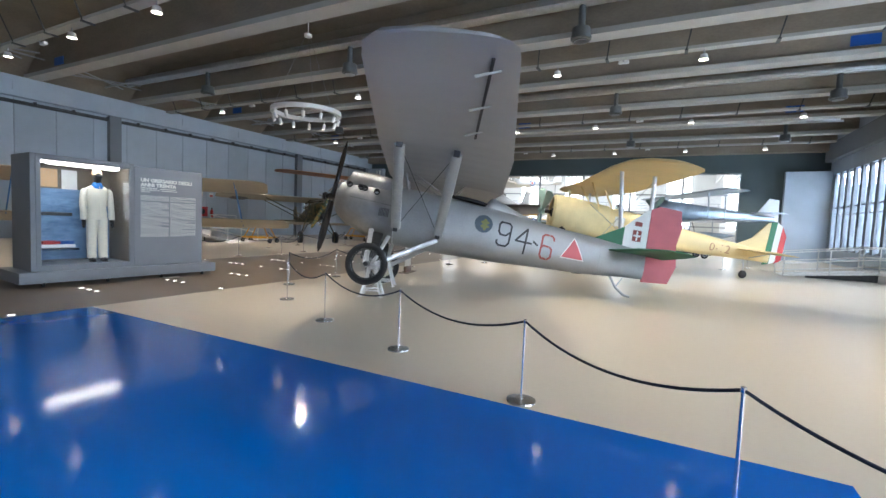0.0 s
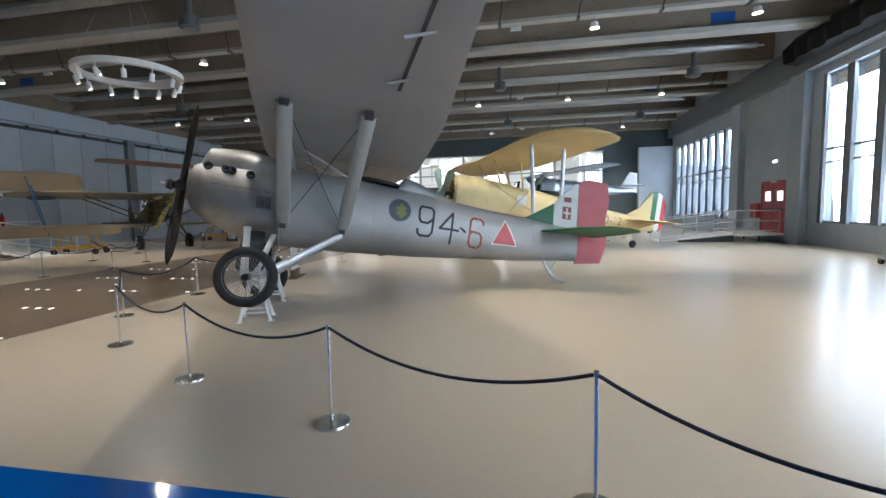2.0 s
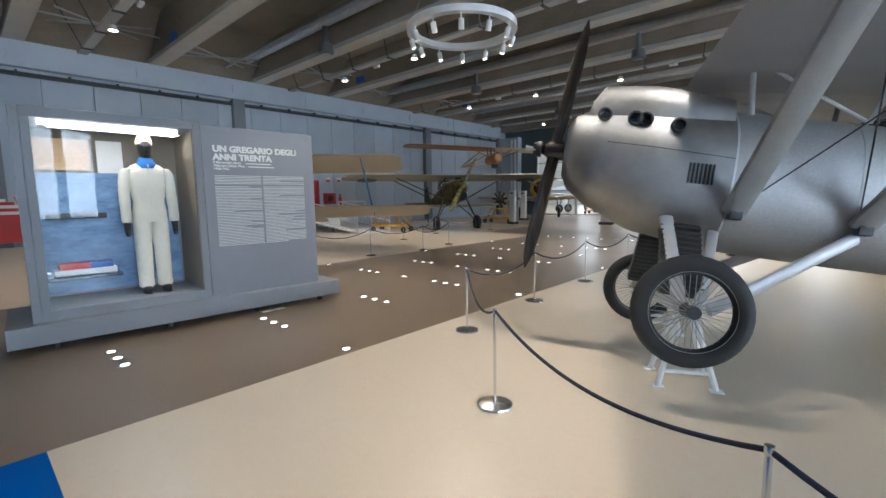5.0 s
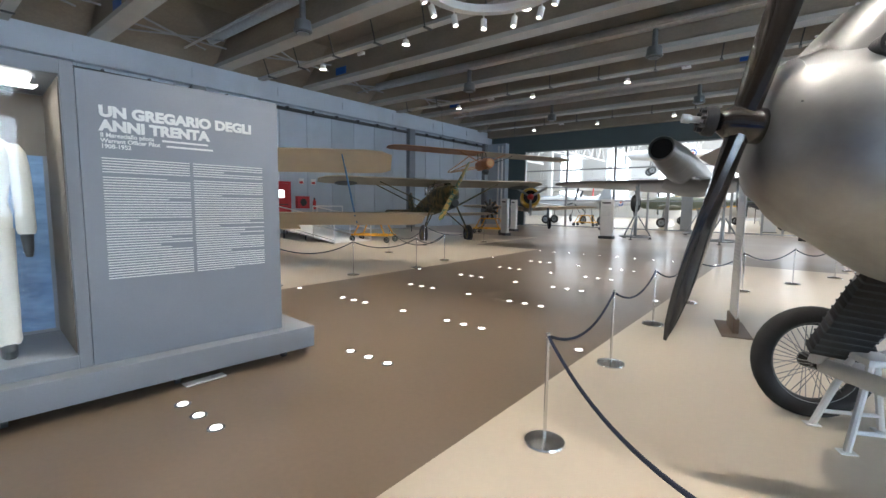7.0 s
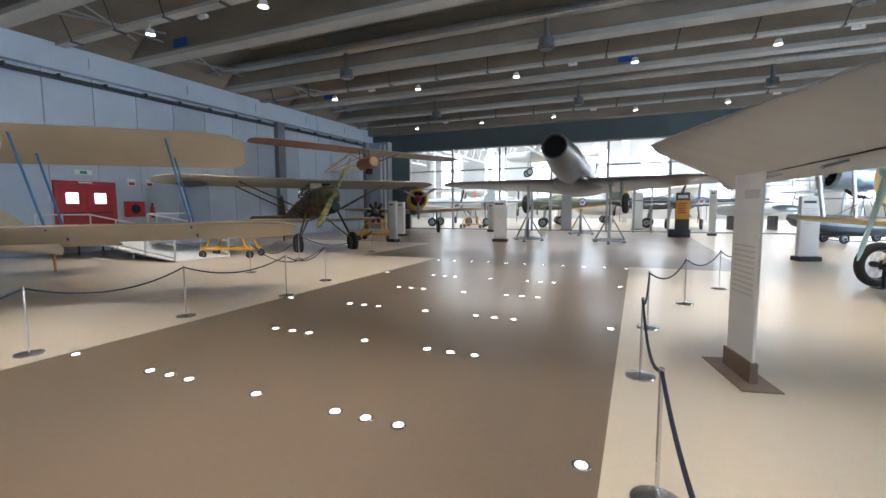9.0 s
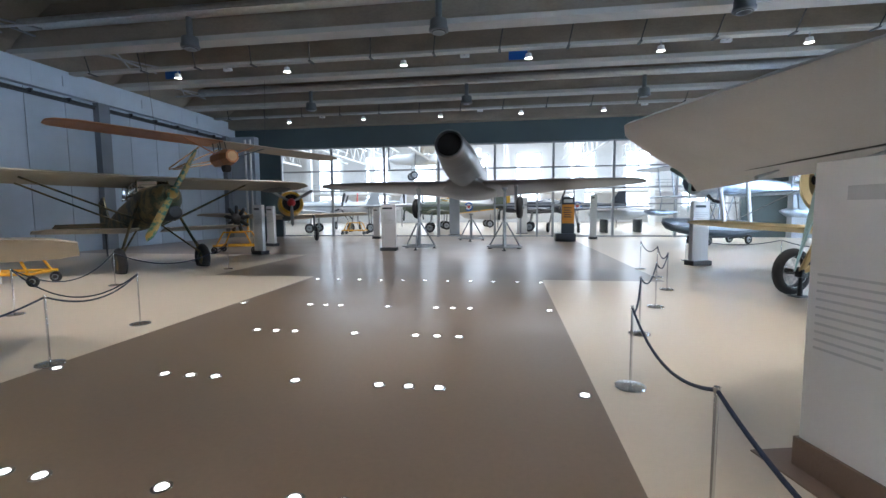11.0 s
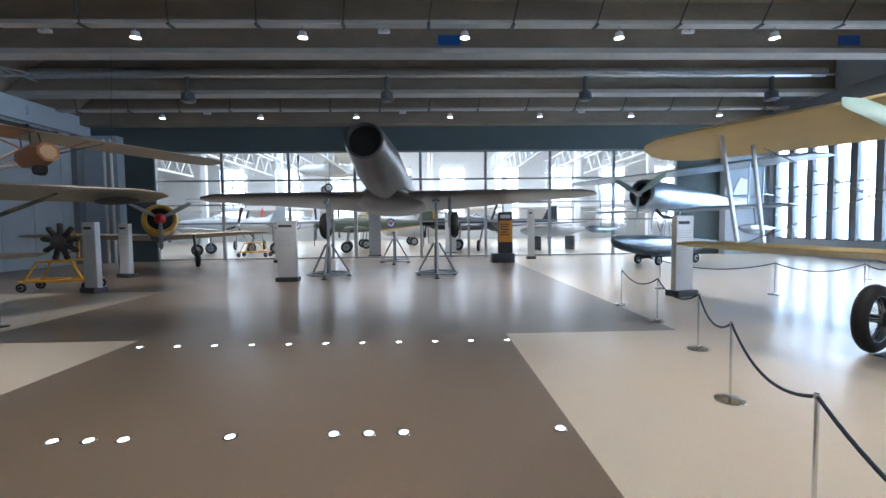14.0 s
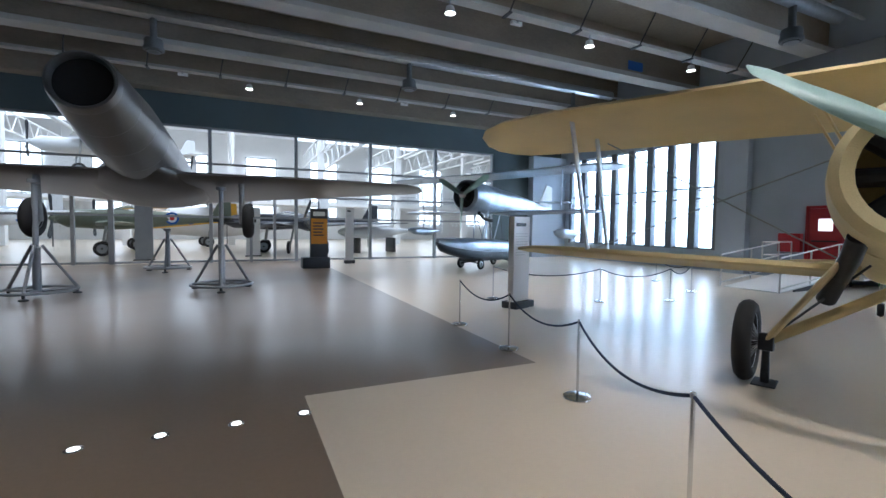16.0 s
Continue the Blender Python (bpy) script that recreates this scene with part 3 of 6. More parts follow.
part("top_cowl", body(TCT, 0.27, 1.54, 26, 40), BEATEN, AC, "riveted upper cowl bulging over the cylinder banks")
for s in (-1, 1):
    for k in range(16):
        part("rivet", lathe(bmesh.new(), [(0.001, 0), (0.012, 0.0), (0.008, 0.008), (0.001, 0.01)], 8, "Z", (0.4 + 0.07 * k, s * 0.17, lerp(TCT, 0.4 + 0.07 * k)[1] - 0.014)), DURAL, AC)
    for x, z in ((0.43, 0.17), (0.7, 0.14), (0.79, 0.13), (1.07, 0.09)):
        y = s * max(abs(side(ACT, x, z, 0)), abs(side(TCT, x, z, 0)))
        ex = part("exhaust_stub", lathe(bmesh.new(), [(0.02, -0.08), (0.062, -0.08), (0.066, 0.055), (0.05, 0.06), (0.045, 0.0), (0.02, -0.01)], 18, "Y"), ENGINE, AC, "sooty exhaust port")
        ex.matrix_basis = Matrix.Translation((x, y, z)) @ (Matrix() if s > 0 else pose(0, 0, 0, 180, 0, 0))
    for k in range(7):
        x = 1.2 + 0.032 * k
        part("louvre", soft_box(x, x + 0.016, -0.01, 0.01, -0.42, -0.24, 0.003, 1), STEELD, AC, "", True, Matrix.Translation((0, s * abs(side(ACT, x, -0.33, 0.0)), 0)))
    part("seam_strip", loft(bmesh.new(), [[(x, s * (abs(side(ACT, x, z, 0.004))), z) for x, z in ((u, -0.08 - 0.06 * u), (u, -0.073 - 0.06 * u), (u + 0.001, -0.076 - 0.06 * u))] for u in (0.15, 0.5, 0.9, 1.3, 1.55)]), STEELD, AC)
for x in (1.555, 2.5, 3.05, 5.0, 6.2):
    lo, hi, hw, p = lerp(ACT, x)
    part("frame_band", body([(x, lo - 0.004, hi + 0.004, hw + 0.004, p), (x + 0.02, lo - 0.004, hi + 0.004, hw + 0.004, p)], x, x + 0.018, 1, 36), DURAL if x < 2 else SILVER, AC)
part("cockpit_coaming", loft(bmesh.new(), [[(3.15 + 0.42 * math.cos(a) * k, 0.27 * math.sin(a) * k, 0.31 + dz - 0.03 * math.cos(a)) for a in [2 * math.pi * i / 24 for i in range(24)]] for k, dz in ((1.1, 0), (1.1, 0.05), (1.0, 0.06), (1.0, 0.0))]), TYRE, AC, "padded leather cockpit rim")
part("headrest", body([(3.5, 0.1, 0.36, 0.2, 2), (3.6, 0.08, 0.52, 0.2, 2), (4.6, 0.05, 0.2, 0.1, 2)], 3.5, 4.6, 8, 20), SILVER, AC)
part("windscreen", loft(bmesh.new(), [[(2.68 + 0.25 * t, 0.28 * math.sin(a), 0.3 + 0.3 * t + 0.02 * math.cos(a)) for a in (-1.2, -0.8, -0.4, 0, 0.4, 0.8, 1.2)] + [(2.69 + 0.25 * t, 0.275 * math.sin(a), 0.3 + 0.3 * t + 0.02 * math.cos(a)) for a in (1.2, 0.8, 0.4, 0, -0.4, -0.8, -1.2)] for t in (0, 1)]), CLEAR, AC, "small clear windscreen")
propeller(AC, (0.0, -0.06, -0.14), 2, 1.32, 0.215, DKWOOD, DKWOOD, 8, 0.1, 6, (0.75, 0.95, -1.35))
part("prop_boss", lathe(bmesh.new(), [(0.01, -0.2), (0.075, -0.2), (0.085, -0.18), (0.085, -0.14), (0.01, -0.14)], 20, "X", (0.0, -0.06, -0.14)), ENGINE, AC, "bolted steel boss plate")
for k in range(8):
    a = 2 * math.pi * k / 8
    part("boss_bolt", lathe(bmesh.new(), [(0.004, -0.225), (0.014, -0.225), (0.014, -0.2), (0.004, -0.2)], 6, "X", (0.0, -0.06 + 0.058 * math.cos(a), -0.14 + 0.058 * math.sin(a))), ENGINE, AC)
part("starter_dog", lathe(bmesh.new(), [(0.005, -0.31), (0.026, -0.31), (0.026, -0.27), (0.02, -0.26), (0.02, -0.2), (0.005, -0.2)], 14, "X", (0.0, -0.06, -0.14)), GALV, AC)
WST = [(0, 1.18, 3.85, 0.64), (2.3, 1.22, 3.7, 0.78), (4.9, 1.34, 3.3, 1.02), (5.2, 1.4, 3.26, 1.05), (5.42, 1.58, 3.22, 1.07), (5.58, 2.0, 3.18, 1.08), (5.68, 2.6, 3.05, 1.09)]
WSR = [(0, 1.18, 3.85, 0.64, 0), (2.3, 1.22, 3.7, 0.78, 0), (4.9, 1.34, 3.3, 1.04, 0.2), (5.4, 1.4, 3.2, 1.1, 0.25), (5.62, 1.6, 3.1, 1.1, 0.28), (5.84, 2.1, 3.0, 1.08, 0.28), (5.95, 2.6, 2.95, 1.06, 0.28)]
for s in (-1, 1):
    st = [(-y, a, b, z) for y, a, b, z in WST] if s < 0 else WSR
    part("wing", wing(st, 0.105, 0.36), SILVERW, AC, "silver fabric wing with rib ripples")
    part("aileron_slot", loft(bmesh.new(), [[(2.93 + dx, s * y, zz + dz) for dx, dz in ((-0.02, -0.085), (0.02, -0.08), (0.02, -0.055), (-0.02, -0.06))] for y, zz in (((3.0, 0.93), (5.3, 1.13)) if s < 0 else ((3.0, 0.9), (5.6, 0.99)))]), INK, AC, "dark aileron gap")
    for y, zz in ((3.3, 0.9), (4.2, 0.96), (5.1, 1.03)) if s < 0 else ((3.3, 0.84), (4.2, 0.85), (5.1, 0.87)):
        part("aileron_horn", rod(bmesh.new(), (2.75, s * y, zz - 0.12), (3.05, s * y, zz), 0.022, 0.012, 8), STRUT, AC)
    for (xt, xb) in ((1.62, 1.62), (2.67, 2.55)):
        bar("wing_strut", AC, (xb, s * 0.56, -0.62), (xt, s * 2.3, 0.74), 0.105, STRUT, 0.5, (1, 0, 0), "fat streamlined grey strut")
        part("strut_fitting", soft_box(-0.06, 0.06, -0.05, 0.05, -0.06, 0.06, 0.015), STEELD, AC, "", True, Matrix.Translation((xt, s * 2.3, 0.74)))
        part("strut_fitting", soft_box(-0.05, 0.05, -0.05, 0.05, -0.06, 0.06, 0.015), STEELD, AC, "", True, Matrix.Translation((xb, s * 0.58, -0.64)))
    bar("bracing_wire", AC, (1.62, s * 0.56, -0.6), (2.67, s * 2.3, 0.74), 0.006, STEELD)
    bar("bracing_wire", AC, (2.55, s * 0.5, -0.62), (1.62, s * 2.3, 0.74), 0.006, STEELD)
    bar("cabane_strut", AC, (1.7, s * 0.3, 0.3), (1.6, s * 0.45, 0.72), 0.025, STRUT, 0.6)
    bar("cabane_strut", AC, (2.6, s * 0.3, 0.3), (2.7, s * 0.45, 0.74), 0.025, STRUT, 0.6)
    bar("cabane_strut", AC, (2.6, s * 0.3, 0.3), (1.65, s * 0.45, 0.72), 0.018, STRUT, 0.6)
    wheel(AC, (1.25, s * 1.18, -1.5), 0.435, 0.15, 44, STRUT)
    bar("gear_leg", AC, (1.1, s * 0.5, -0.74), (1.2, s * 1.05, -1.48), 0.06, DURAL, 0.5)
    bar("gear_leg", AC, (1.5, s * 0.5, -0.82), (1.34, s * 1.05, -1.48), 0.045, DURAL, 0.5)
    part("radiator", soft_box(-0.16, 0.16, -0.05, 0.05, -0.36, 0.36, 0.01), ENGINE, AC, "dark honeycomb radiator between the legs", True, Matrix.Translation((1.22, s * 0.72, -1.1)) @ pose(0, 0, 0, s * 36, 0, 0))
    for k in range(12):
        part("radiator_fin", soft_box(-0.165, 0.165, -0.055, 0.055, -0.33 + 0.058 * k, -0.315 + 0.058 * k, 0.002, 1), STEELD, AC, "", True, Matrix.Translation((1.22, s * 0.72, -1.1)) @ pose(0, 0, 0, s * 36, 0, 0))
    bar("rear_gear_strut", AC, (2.55, s * 0.5, -0.72), (1.4, s * 1.08, -1.48), 0.055, DURAL, 0.6, (0, 0, 1))
    part("tailplane", wing([(s * 0.05, 6.35, 7.72, -0.2), (s * 1.0, 6.6, 7.72, -0.2), (s * 1.5, 6.85, 7.66, -0.2), (s * 1.66, 7.1, 7.5, -0.2)], 0.06), GREEN if s < 0 else SILVERW, AC, "dark green tailplane")
bar("axle", AC, (1.25, -1.2, -1.5), (1.25, 1.2, -1.5), 0.06, DURAL, 0.5, (0, 0, 1))
part("fin", loft(bmesh.new(), [[(6.0, 0.015 * s, -0.02), (6.75, 0.02 * s, 0.42), (6.75, 0.02 * s, -0.3), (6.3, 0.02 * s, -0.2)] for s in (-1, 1)]), GREEN, AC, "green fin front")
part("fin_panel", loft(bmesh.new(), [[(6.75, 0.021 * s, 0.42), (7.22, 0.021 * s, 0.88), (7.3, 0.021 * s, 0.9), (7.3, 0.021 * s, -0.45), (6.75, 0.021 * s, -0.3)] for s in (-1, 1)]), WHITE, AC, "white fin panel")
part("rudder", loft(bmesh.new(), [[(7.31, 0.025 * s, 0.92), (7.5, 0.02 * s, 1.02), (8.0, 0.012 * s, 1.0), (8.06, 0.012 * s, 0.6), (7.98, 0.012 * s, 0.2), (8.05, 0.012 * s, -0.3), (7.9, 0.012 * s, -0.72), (7.31, 0.025 * s, -0.78)] for s in (-1, 1)]), PINK, AC, "faded red rudder")
for s in (-1, 1):
    part("crest", soft_box(6.95, 7.15, 0.022 * s - 0.004, 0.022 * s + 0.004, 0.12, 0.38, 0.003, 1), REDINK, AC, "dark red shield on the fin")
    part("crown", soft_box(6.97, 7.14, 0.022 * s - 0.004, 0.022 * s + 0.004, 0.48, 0.58, 0.003, 1), REDINK, AC)
    part("cross", soft_box(7.03, 7.07, 0.027 * s - 0.003, 0.027 * s + 0.003, 0.14, 0.36, 0.002, 1), WHITE, AC)
    part("cross", soft_box(6.97, 7.13, 0.027 * s - 0.003, 0.027 * s + 0.003, 0.23, 0.27, 0.002, 1), WHITE, AC)
part("tail_skid", tube(bmesh.new(), [(6.55, 0, -0.72), (6.75, 0, -1.0), (6.95, 0, -1.14), (7.1, 0, -1.16)], 0.03, 8), DURAL, AC)
bar("skid_strut", AC, (6.9, 0, -0.72), (6.75, 0, -1.0), 0.015, DURAL)
skin_decal("badge", ACT, [(3.5 + 0.2 * math.cos(a), -0.17 + 0.2 * math.sin(a)) for a in [2 * math.pi * k / 24 for k in range(24)]], NAVY, AC, 0.003, "slate-blue round squadron badge")
skin_decal("badge_figure", ACT, [(3.5 + 0.03 + 0.1 * math.cos(a) * (1 if k % 3 else 0.4), -0.18 + 0.13 * math.sin(a) * (1 if k % 4 else 0.4)) for k, a in enumerate([2 * math.pi * k / 24 for k in range(24)])], GOLD, AC, 0.006, "yellow figure on the badge")
NINE = [(4.1, -0.27), (4.02, -0.34), (3.9, -0.33), (3.86, -0.27), (3.86, -0.11), (3.9, -0.05), (4.08, -0.06), (4.13, -0.12), (4.11, -0.5), (4.05, -0.57), (3.89, -0.57), (3.84, -0.52), (3.84, -0.46)]
FOUR = [(4.47, -0.66), (4.5, -0.1), (4.25, -0.4), (4.62, -0.41)]
SIX = [(5.12, -0.25), (5.12, -0.2), (5.07, -0.15), (4.92, -0.14), (4.86, -0.19), (4.84, -0.6), (4.89, -0.67), (5.03, -0.68), (5.09, -0.63), (5.09, -0.46), (5.04, -0.41), (4.9, -0.39), (4.85, -0.44)]
for pts, ink in ((NINE, INK), (FOUR, INK), ([(4.66, -0.35), (4.76, -0.42)], INK), (SIX, REDINK)):
    bm = bmesh.new()
    for (xa, za), (xb, zb) in zip(pts, pts[1:]):
        d = Vector((xb - xa, zb - za)).normalized() * 0.021
        corner = [(xa - d.x * 0.5 - d.y, za - d.y * 0.5 + d.x), (xa - d.x * 0.5 + d.y, za - d.y * 0.5 - d.x), (xb + d.x * 0.5 + d.y, zb + d.y * 0.5 - d.x), (xb + d.x * 0.5 - d.y, zb + d.y * 0.5 + d.x)]
        n = max(1, int(abs(zb - za) / 0.04))
        for k in range(n):
            q = []
            for f, (u, v) in ((k / n, (0, 3)), (k / n, (1, 2)), ((k + 1) / n, (1, 2)), ((k + 1) / n, (0, 3))):
                x = corner[u][0] + (corner[v][0] - corner[u][0]) * f
                z = corner[u][1] + (corner[v][1] - corner[u][1]) * f
                q.append(bm.verts.new((x, side(ACT, x, z, 0.004), z)))
            bm.faces.new(q)
    part("marking", bm, ink, AC)
skin_decal("triangle", ACT, [(5.3, -0.58), (5.86, -0.58), (5.58, -0.08)], WHITE, AC, 0.003, "red triangle edged in white")
skin_decal("triangle_fill", ACT, [(5.33, -0.56), (5.83, -0.56), (5.58, -0.12)], PINK, AC, 0.006)
# white trestle under the port axle
TR = thing("axle_trestle", "small white steel trestle under the aircraft axle", "trestle", pose(-5.36, 7.62, 0, 0, 0, 26))
part("trestle_top", soft_box(-0.1, 0.1, -0.12, 0.12, 0.57, 0.62, 0.01), WHITEP, TR)
for a, b in ((-1, -1), (-1, 1), (1, -1), (1, 1)):
    part("leg", rod(bmesh.new(), (a * 0.22, b * 0.2, 0), (a * 0.07, b * 0.09, 0.58), 0.024, seg=8), WHITEP, TR)
    part("foot", soft_box(a * 0.22 - 0.05, a * 0.22 + 0.05, b * 0.2 - 0.04, b * 0.2 + 0.04, 0, 0.012, 0.004, 1), WHITEP, TR)
for b in (-1, 1):
    part("brace", rod(bmesh.new(), (-0.17, b * 0.16, 0.13), (0.17, b * 0.16, 0.13), 0.016, seg=8), WHITEP, TR)

copy_thing(TR, pose(-5.98, 9.02, 0, 0, 0, 26))

# cream reconnaissance biplane
RO = thing("cream_biplane", "cream fabric biplane with a canvas-covered engine and tricolour rudder", "aircraft", pose(-3.82, 16.8, 2.16) @ pose(0, 0, 0, 0, 0, 22.6) @ pose(0, 0, 0, 0, 8.6, 0))
ROT = [(0.0, -0.64, 0.64, 0.64, 2), (0.15, -0.68, 0.68, 0.68, 2), (0.9, -0.66, 0.66, 0.66, 2), (1.0, -0.62, 0.6, 0.55, 2.2), (1.8, -0.72, 0.55, 0.5, 2.6), (3.2, -0.72, 0.52, 0.48, 2.6), (5.0, -0.52, 0.28, 0.34, 2.4), (8.0, -0.36, 0.06, 0.08, 2.2)]
bm = bmesh.new()
rings = []
for r, x in ((0.5, -0.02), (0.6, -0.06), (0.68, 0.02), (0.7, 0.3), (0.7, 0.75), (0.62, 0.95), (0.56, 0.9), (0.6, 0.5), (0.58, 0.05)):
    rings.append([(x, r * math.cos(a), r * math.sin(a)) for a in [2 * math.pi * k / 32 for k in range(32)]])
part("cowling", loft(bm, rings, False, True), CANVAS, RO, "cream ring cowling")
part("crankcase", lathe(bmesh.new(), [(0.02, -0.05), (0.16, -0.02), (0.22, 0.15), (0.3, 0.5), (0.02, 0.55)], 20, "X"), ENGINE, RO)
for k in range(9):
    a = 2 * math.pi * k / 9
    part("cylinder", rod(bmesh.new(), (0.2, 0.18 * math.cos(a), 0.18 * math.sin(a)), (0.2, 0.56 * math.cos(a), 0.56 * math.sin(a)), 0.085, seg=10), ENGINE, RO)
part("fuselage", body(ROT, 1.0, 8.0, 26, 32), CREAM, RO, "cream fabric fuselage")
part("canvas_cover", body([(0.7, -0.7, 0.72, 0.7, 2.1), (1.1, -0.74, 0.66, 0.62, 2.2), (2.0, -0.78, 0.6, 0.54, 2.4)], 0.75, 2.0, 8, 30), CANVAS, RO, "cream canvas engine cover")
propeller(RO, (-0.38, 0, 0), 3, 1.58, 0.26, SKYB, SKYB, 67, 0.13)
part("propeller_shaft", rod(bmesh.new(), (-0.35, 0, 0), (0.05, 0, 0), 0.07, 0.09, 14, up=(0, 0, 1)), ENGINE, RO)
for s in (-1, 1):
    part("upper_wing", wing([(s * y, a, b, z) for y, a, b, z in [(0, 0.75, 2.75, 1.25), (3.8, 0.75, 2.75, 1.36), (4.9, 0.88, 2.74, 1.4), (5.4, 1.1, 2.68, 1.41), (5.7, 1.42, 2.52, 1.42), (5.88, 1.85, 2.25, 1.42)]], 0.12, 0.36), CREAM, RO, "cream upper wing with rounded tip")
    part("lower_wing", wing([(s * y, a, b, z) for y, a, b, z in [(0.4, 1.5, 2.85, -0.7), (3.8, 1.5, 2.85, -0.62), (4.5, 1.6, 2.8, -0.6), (4.95, 1.85, 2.65, -0.59), (5.1, 2.1, 2.45, -0.59)]], 0.1, 0.36), CREAM, RO, "cream lower wing with rounded tip")
    for xt, xb in ((1.15, 1.6), (2.1, 2.4)):
        bar("interplane_strut", RO, (xb, s * 3.5, -0.62), (xt, s * 3.75, 1.36), 0.06, DURAL, 0.5)
        bar("cabane_strut", RO, (xb, s * 0.45, 0.4), (xt - 0.1, s * 0.9, 1.28), 0.035, CREAM, 0.5)
    bar("aerodynamic_brace", RO, (1.8, s * 0.5, -0.6), (2.2, s * 3.6, 1.3), 0.009, STRUT)
    bar("aerodynamic_brace", RO, (1.2, s * 0.6, 0.5), (1.8, s * 3.5, -0.55), 0.009, STRUT)
    wheel(RO, (1.05, s * 1.31, -1.57), 0.45, 0.18, 36, DURAL)
    bar("gear_leg", RO, (0.55, s * 0.5, -0.62), (1.03, s * 1.11, -1.52), 0.07, CREAM, 0.5)
    bar("gear_strut", RO, (1.1, s * 0.1, -0.86), (1.05, s * 1.11, -1.54), 0.055, CREAM, 0.6, (0, 0, 1))
    bar("gear_wire", RO, (0.8, s * 0.35, -0.7), (1.03, s * 1.11, -1.52), 0.012, STEELD)
    part("axle_block", soft_box(0.97, 1.13, s * 1.13 - 0.07, s * 1.13 + 0.07, -1.66, -1.47, 0.02), ENGINE, RO, "dark axle fitting")
    part("exhaust_pipe", tube(bmesh.new(), [(0.35, s * 0.45, -0.5), (0.55, s * 0.5, -0.68), (0.85, s * 0.6, -0.9), (1.0, s * 0.66, -1.05)], 0.085, 12), ENGINE, RO, "sooty exhaust pipe")
    part("tailplane", wing([(s * 0.05, 6.7, 8.0, -0.05), (s * 1.3, 7.1, 8.0, -0.05), (s * 1.75, 7.5, 7.9, -0.05)], 0.06), CREAM, RO)
    bar("tail_brace", RO, (7.3, s * 0.1, -0.3), (7.4, s * 1.1, -0.07), 0.015, STRUT)
    for k in range(1):
        part("exhaust_plate", soft_box(2.2, 2.55, s * 0.51 - 0.005, s * 0.51 + 0.005, -0.1, 0.25, 0.003, 1), WHITE, RO, "white stencilled plate")
part("fin", loft(bmesh.new(), [[(6.75, 0.02 * s, 0.1), (7.3, 0.022 * s, 0.45), (7.75, 0.025 * s, 1.08), (7.84, 0.025 * s, 1.1), (7.84, 0.025 * s, -0.2), (6.9, 0.02 * s, 0.0)] for s in (-1, 1)]), CREAM, RO, "cream fin")
for k, mm in enumerate((GREEN, WHITE, REDM)):
    x0, x1 = 7.85 + 0.2 * k, 7.85 + 0.2 * (k + 1)
    zt = (1.12, 1.16, 1.05, 0.7)
    part("rudder_stripe", loft(bmesh.new(), [[(x0, 0.022 * s, zt[k]), (x1, 0.02 * s, zt[k + 1]), (x1, 0.02 * s, -0.38 + 0.1 * k), (x0, 0.022 * s, -0.45 + 0.06 * k)] for s in (-1, 1)]), mm, RO, "tricolour rudder stripe")
skin_text("marking", ROT, "0-12", 0.42, 5.75, -0.3, REDINK, RO, 1.05, 0.006)
part("tail_wheel", lathe(bmesh.new(), [(0.02, -0.05), (0.12, -0.05), (0.15, 0), (0.12, 0.05), (0.02, 0.05)], 20, "Y", (7.27, 0, -0.93)), TYRE, RO)
bar("tail_wheel_fork", RO, (7.15, 0, -0.3), (7.27, 0, -0.93), 0.03, DURAL)
part("windscreen", soft_box(2.3, 2.34, -0.25, 0.25, 0.5, 0.75, 0.01), CLEAR, RO)
part("gunner_ring", lathe(bmesh.new(), [(0.3, 0.48), (0.36, 0.48), (0.36, 0.56), (0.3, 0.56)], 24, "Z", (3.6, 0, 0)), ENGINE, RO)

for s in (-1, 1):
    p = RO.matrix_basis @ Vector((1.05, s * 1.13, -1.66))
    JS = thing("axle_jack", "dark steel jack stand under the biplane axle", "jack", pose(p.x, p.y, 0, 0, 0, 22.6))
    part("foot_plate", soft_box(-0.16, 0.16, -0.11, 0.11, 0, 0.015, 0.004, 1), STEELD, JS)
    part("post", rod(bmesh.new(), (0, 0, 0.015), (0, 0, p.z), 0.045, 0.035, 12), ENGINE, JS)

# polished jet on jacks
JET = thing("jet_aircraft", "polished aluminium early jet with open nose intake, propped on jacks", "aircraft", pose(-11.0, 24.35, 3.96) @ pose(0, 0, 0, 0, 0, 86) @ pose(0, 0, 0, 0, 11, 0))
JT = [(0.0, -0.5, 0.5, 0.5, 2), (0.4, -0.57, 0.57, 0.57, 2), (2.0, -0.7, 0.72, 0.7, 2), (5.0, -0.78, 0.8, 0.76, 2), (6.5, -0.6, 0.8, 0.72, 2), (8.0, -0.1, 0.82, 0.56, 2), (11.0, 0.6, 1.1, 0.3, 2)]
part("fuselage", body(JT, 0.12, 11, 26, 40), POLISH, JET, "riveted polished fuselage")
rings = [[(x, r * math.cos(a), r * math.sin(a)) for a in [2 * math.pi * k / 40 for k in range(40)]] for r, x in ((0.42, 0.25), (0.43, 0.02), (0.46, -0.03), (0.5, -0.02), (0.535, 0.12), (0.5, 0.25))]
part("intake_lip", loft(bmesh.new(), rings, False, True), POLISH, JET, "bright intake lip")
# depth shade of the intake is painted on the duct
part("intake_duct", lathe(bmesh.new(), [(0.425, 0.1), (0.40, 0.9), (0.001, 0.95), (0.001, 0.96), (0.43, 0.97), (0.44, 0.1)], 32, "X"), SHADEBLK, JET, "intake duct painted near-black as inner shade")
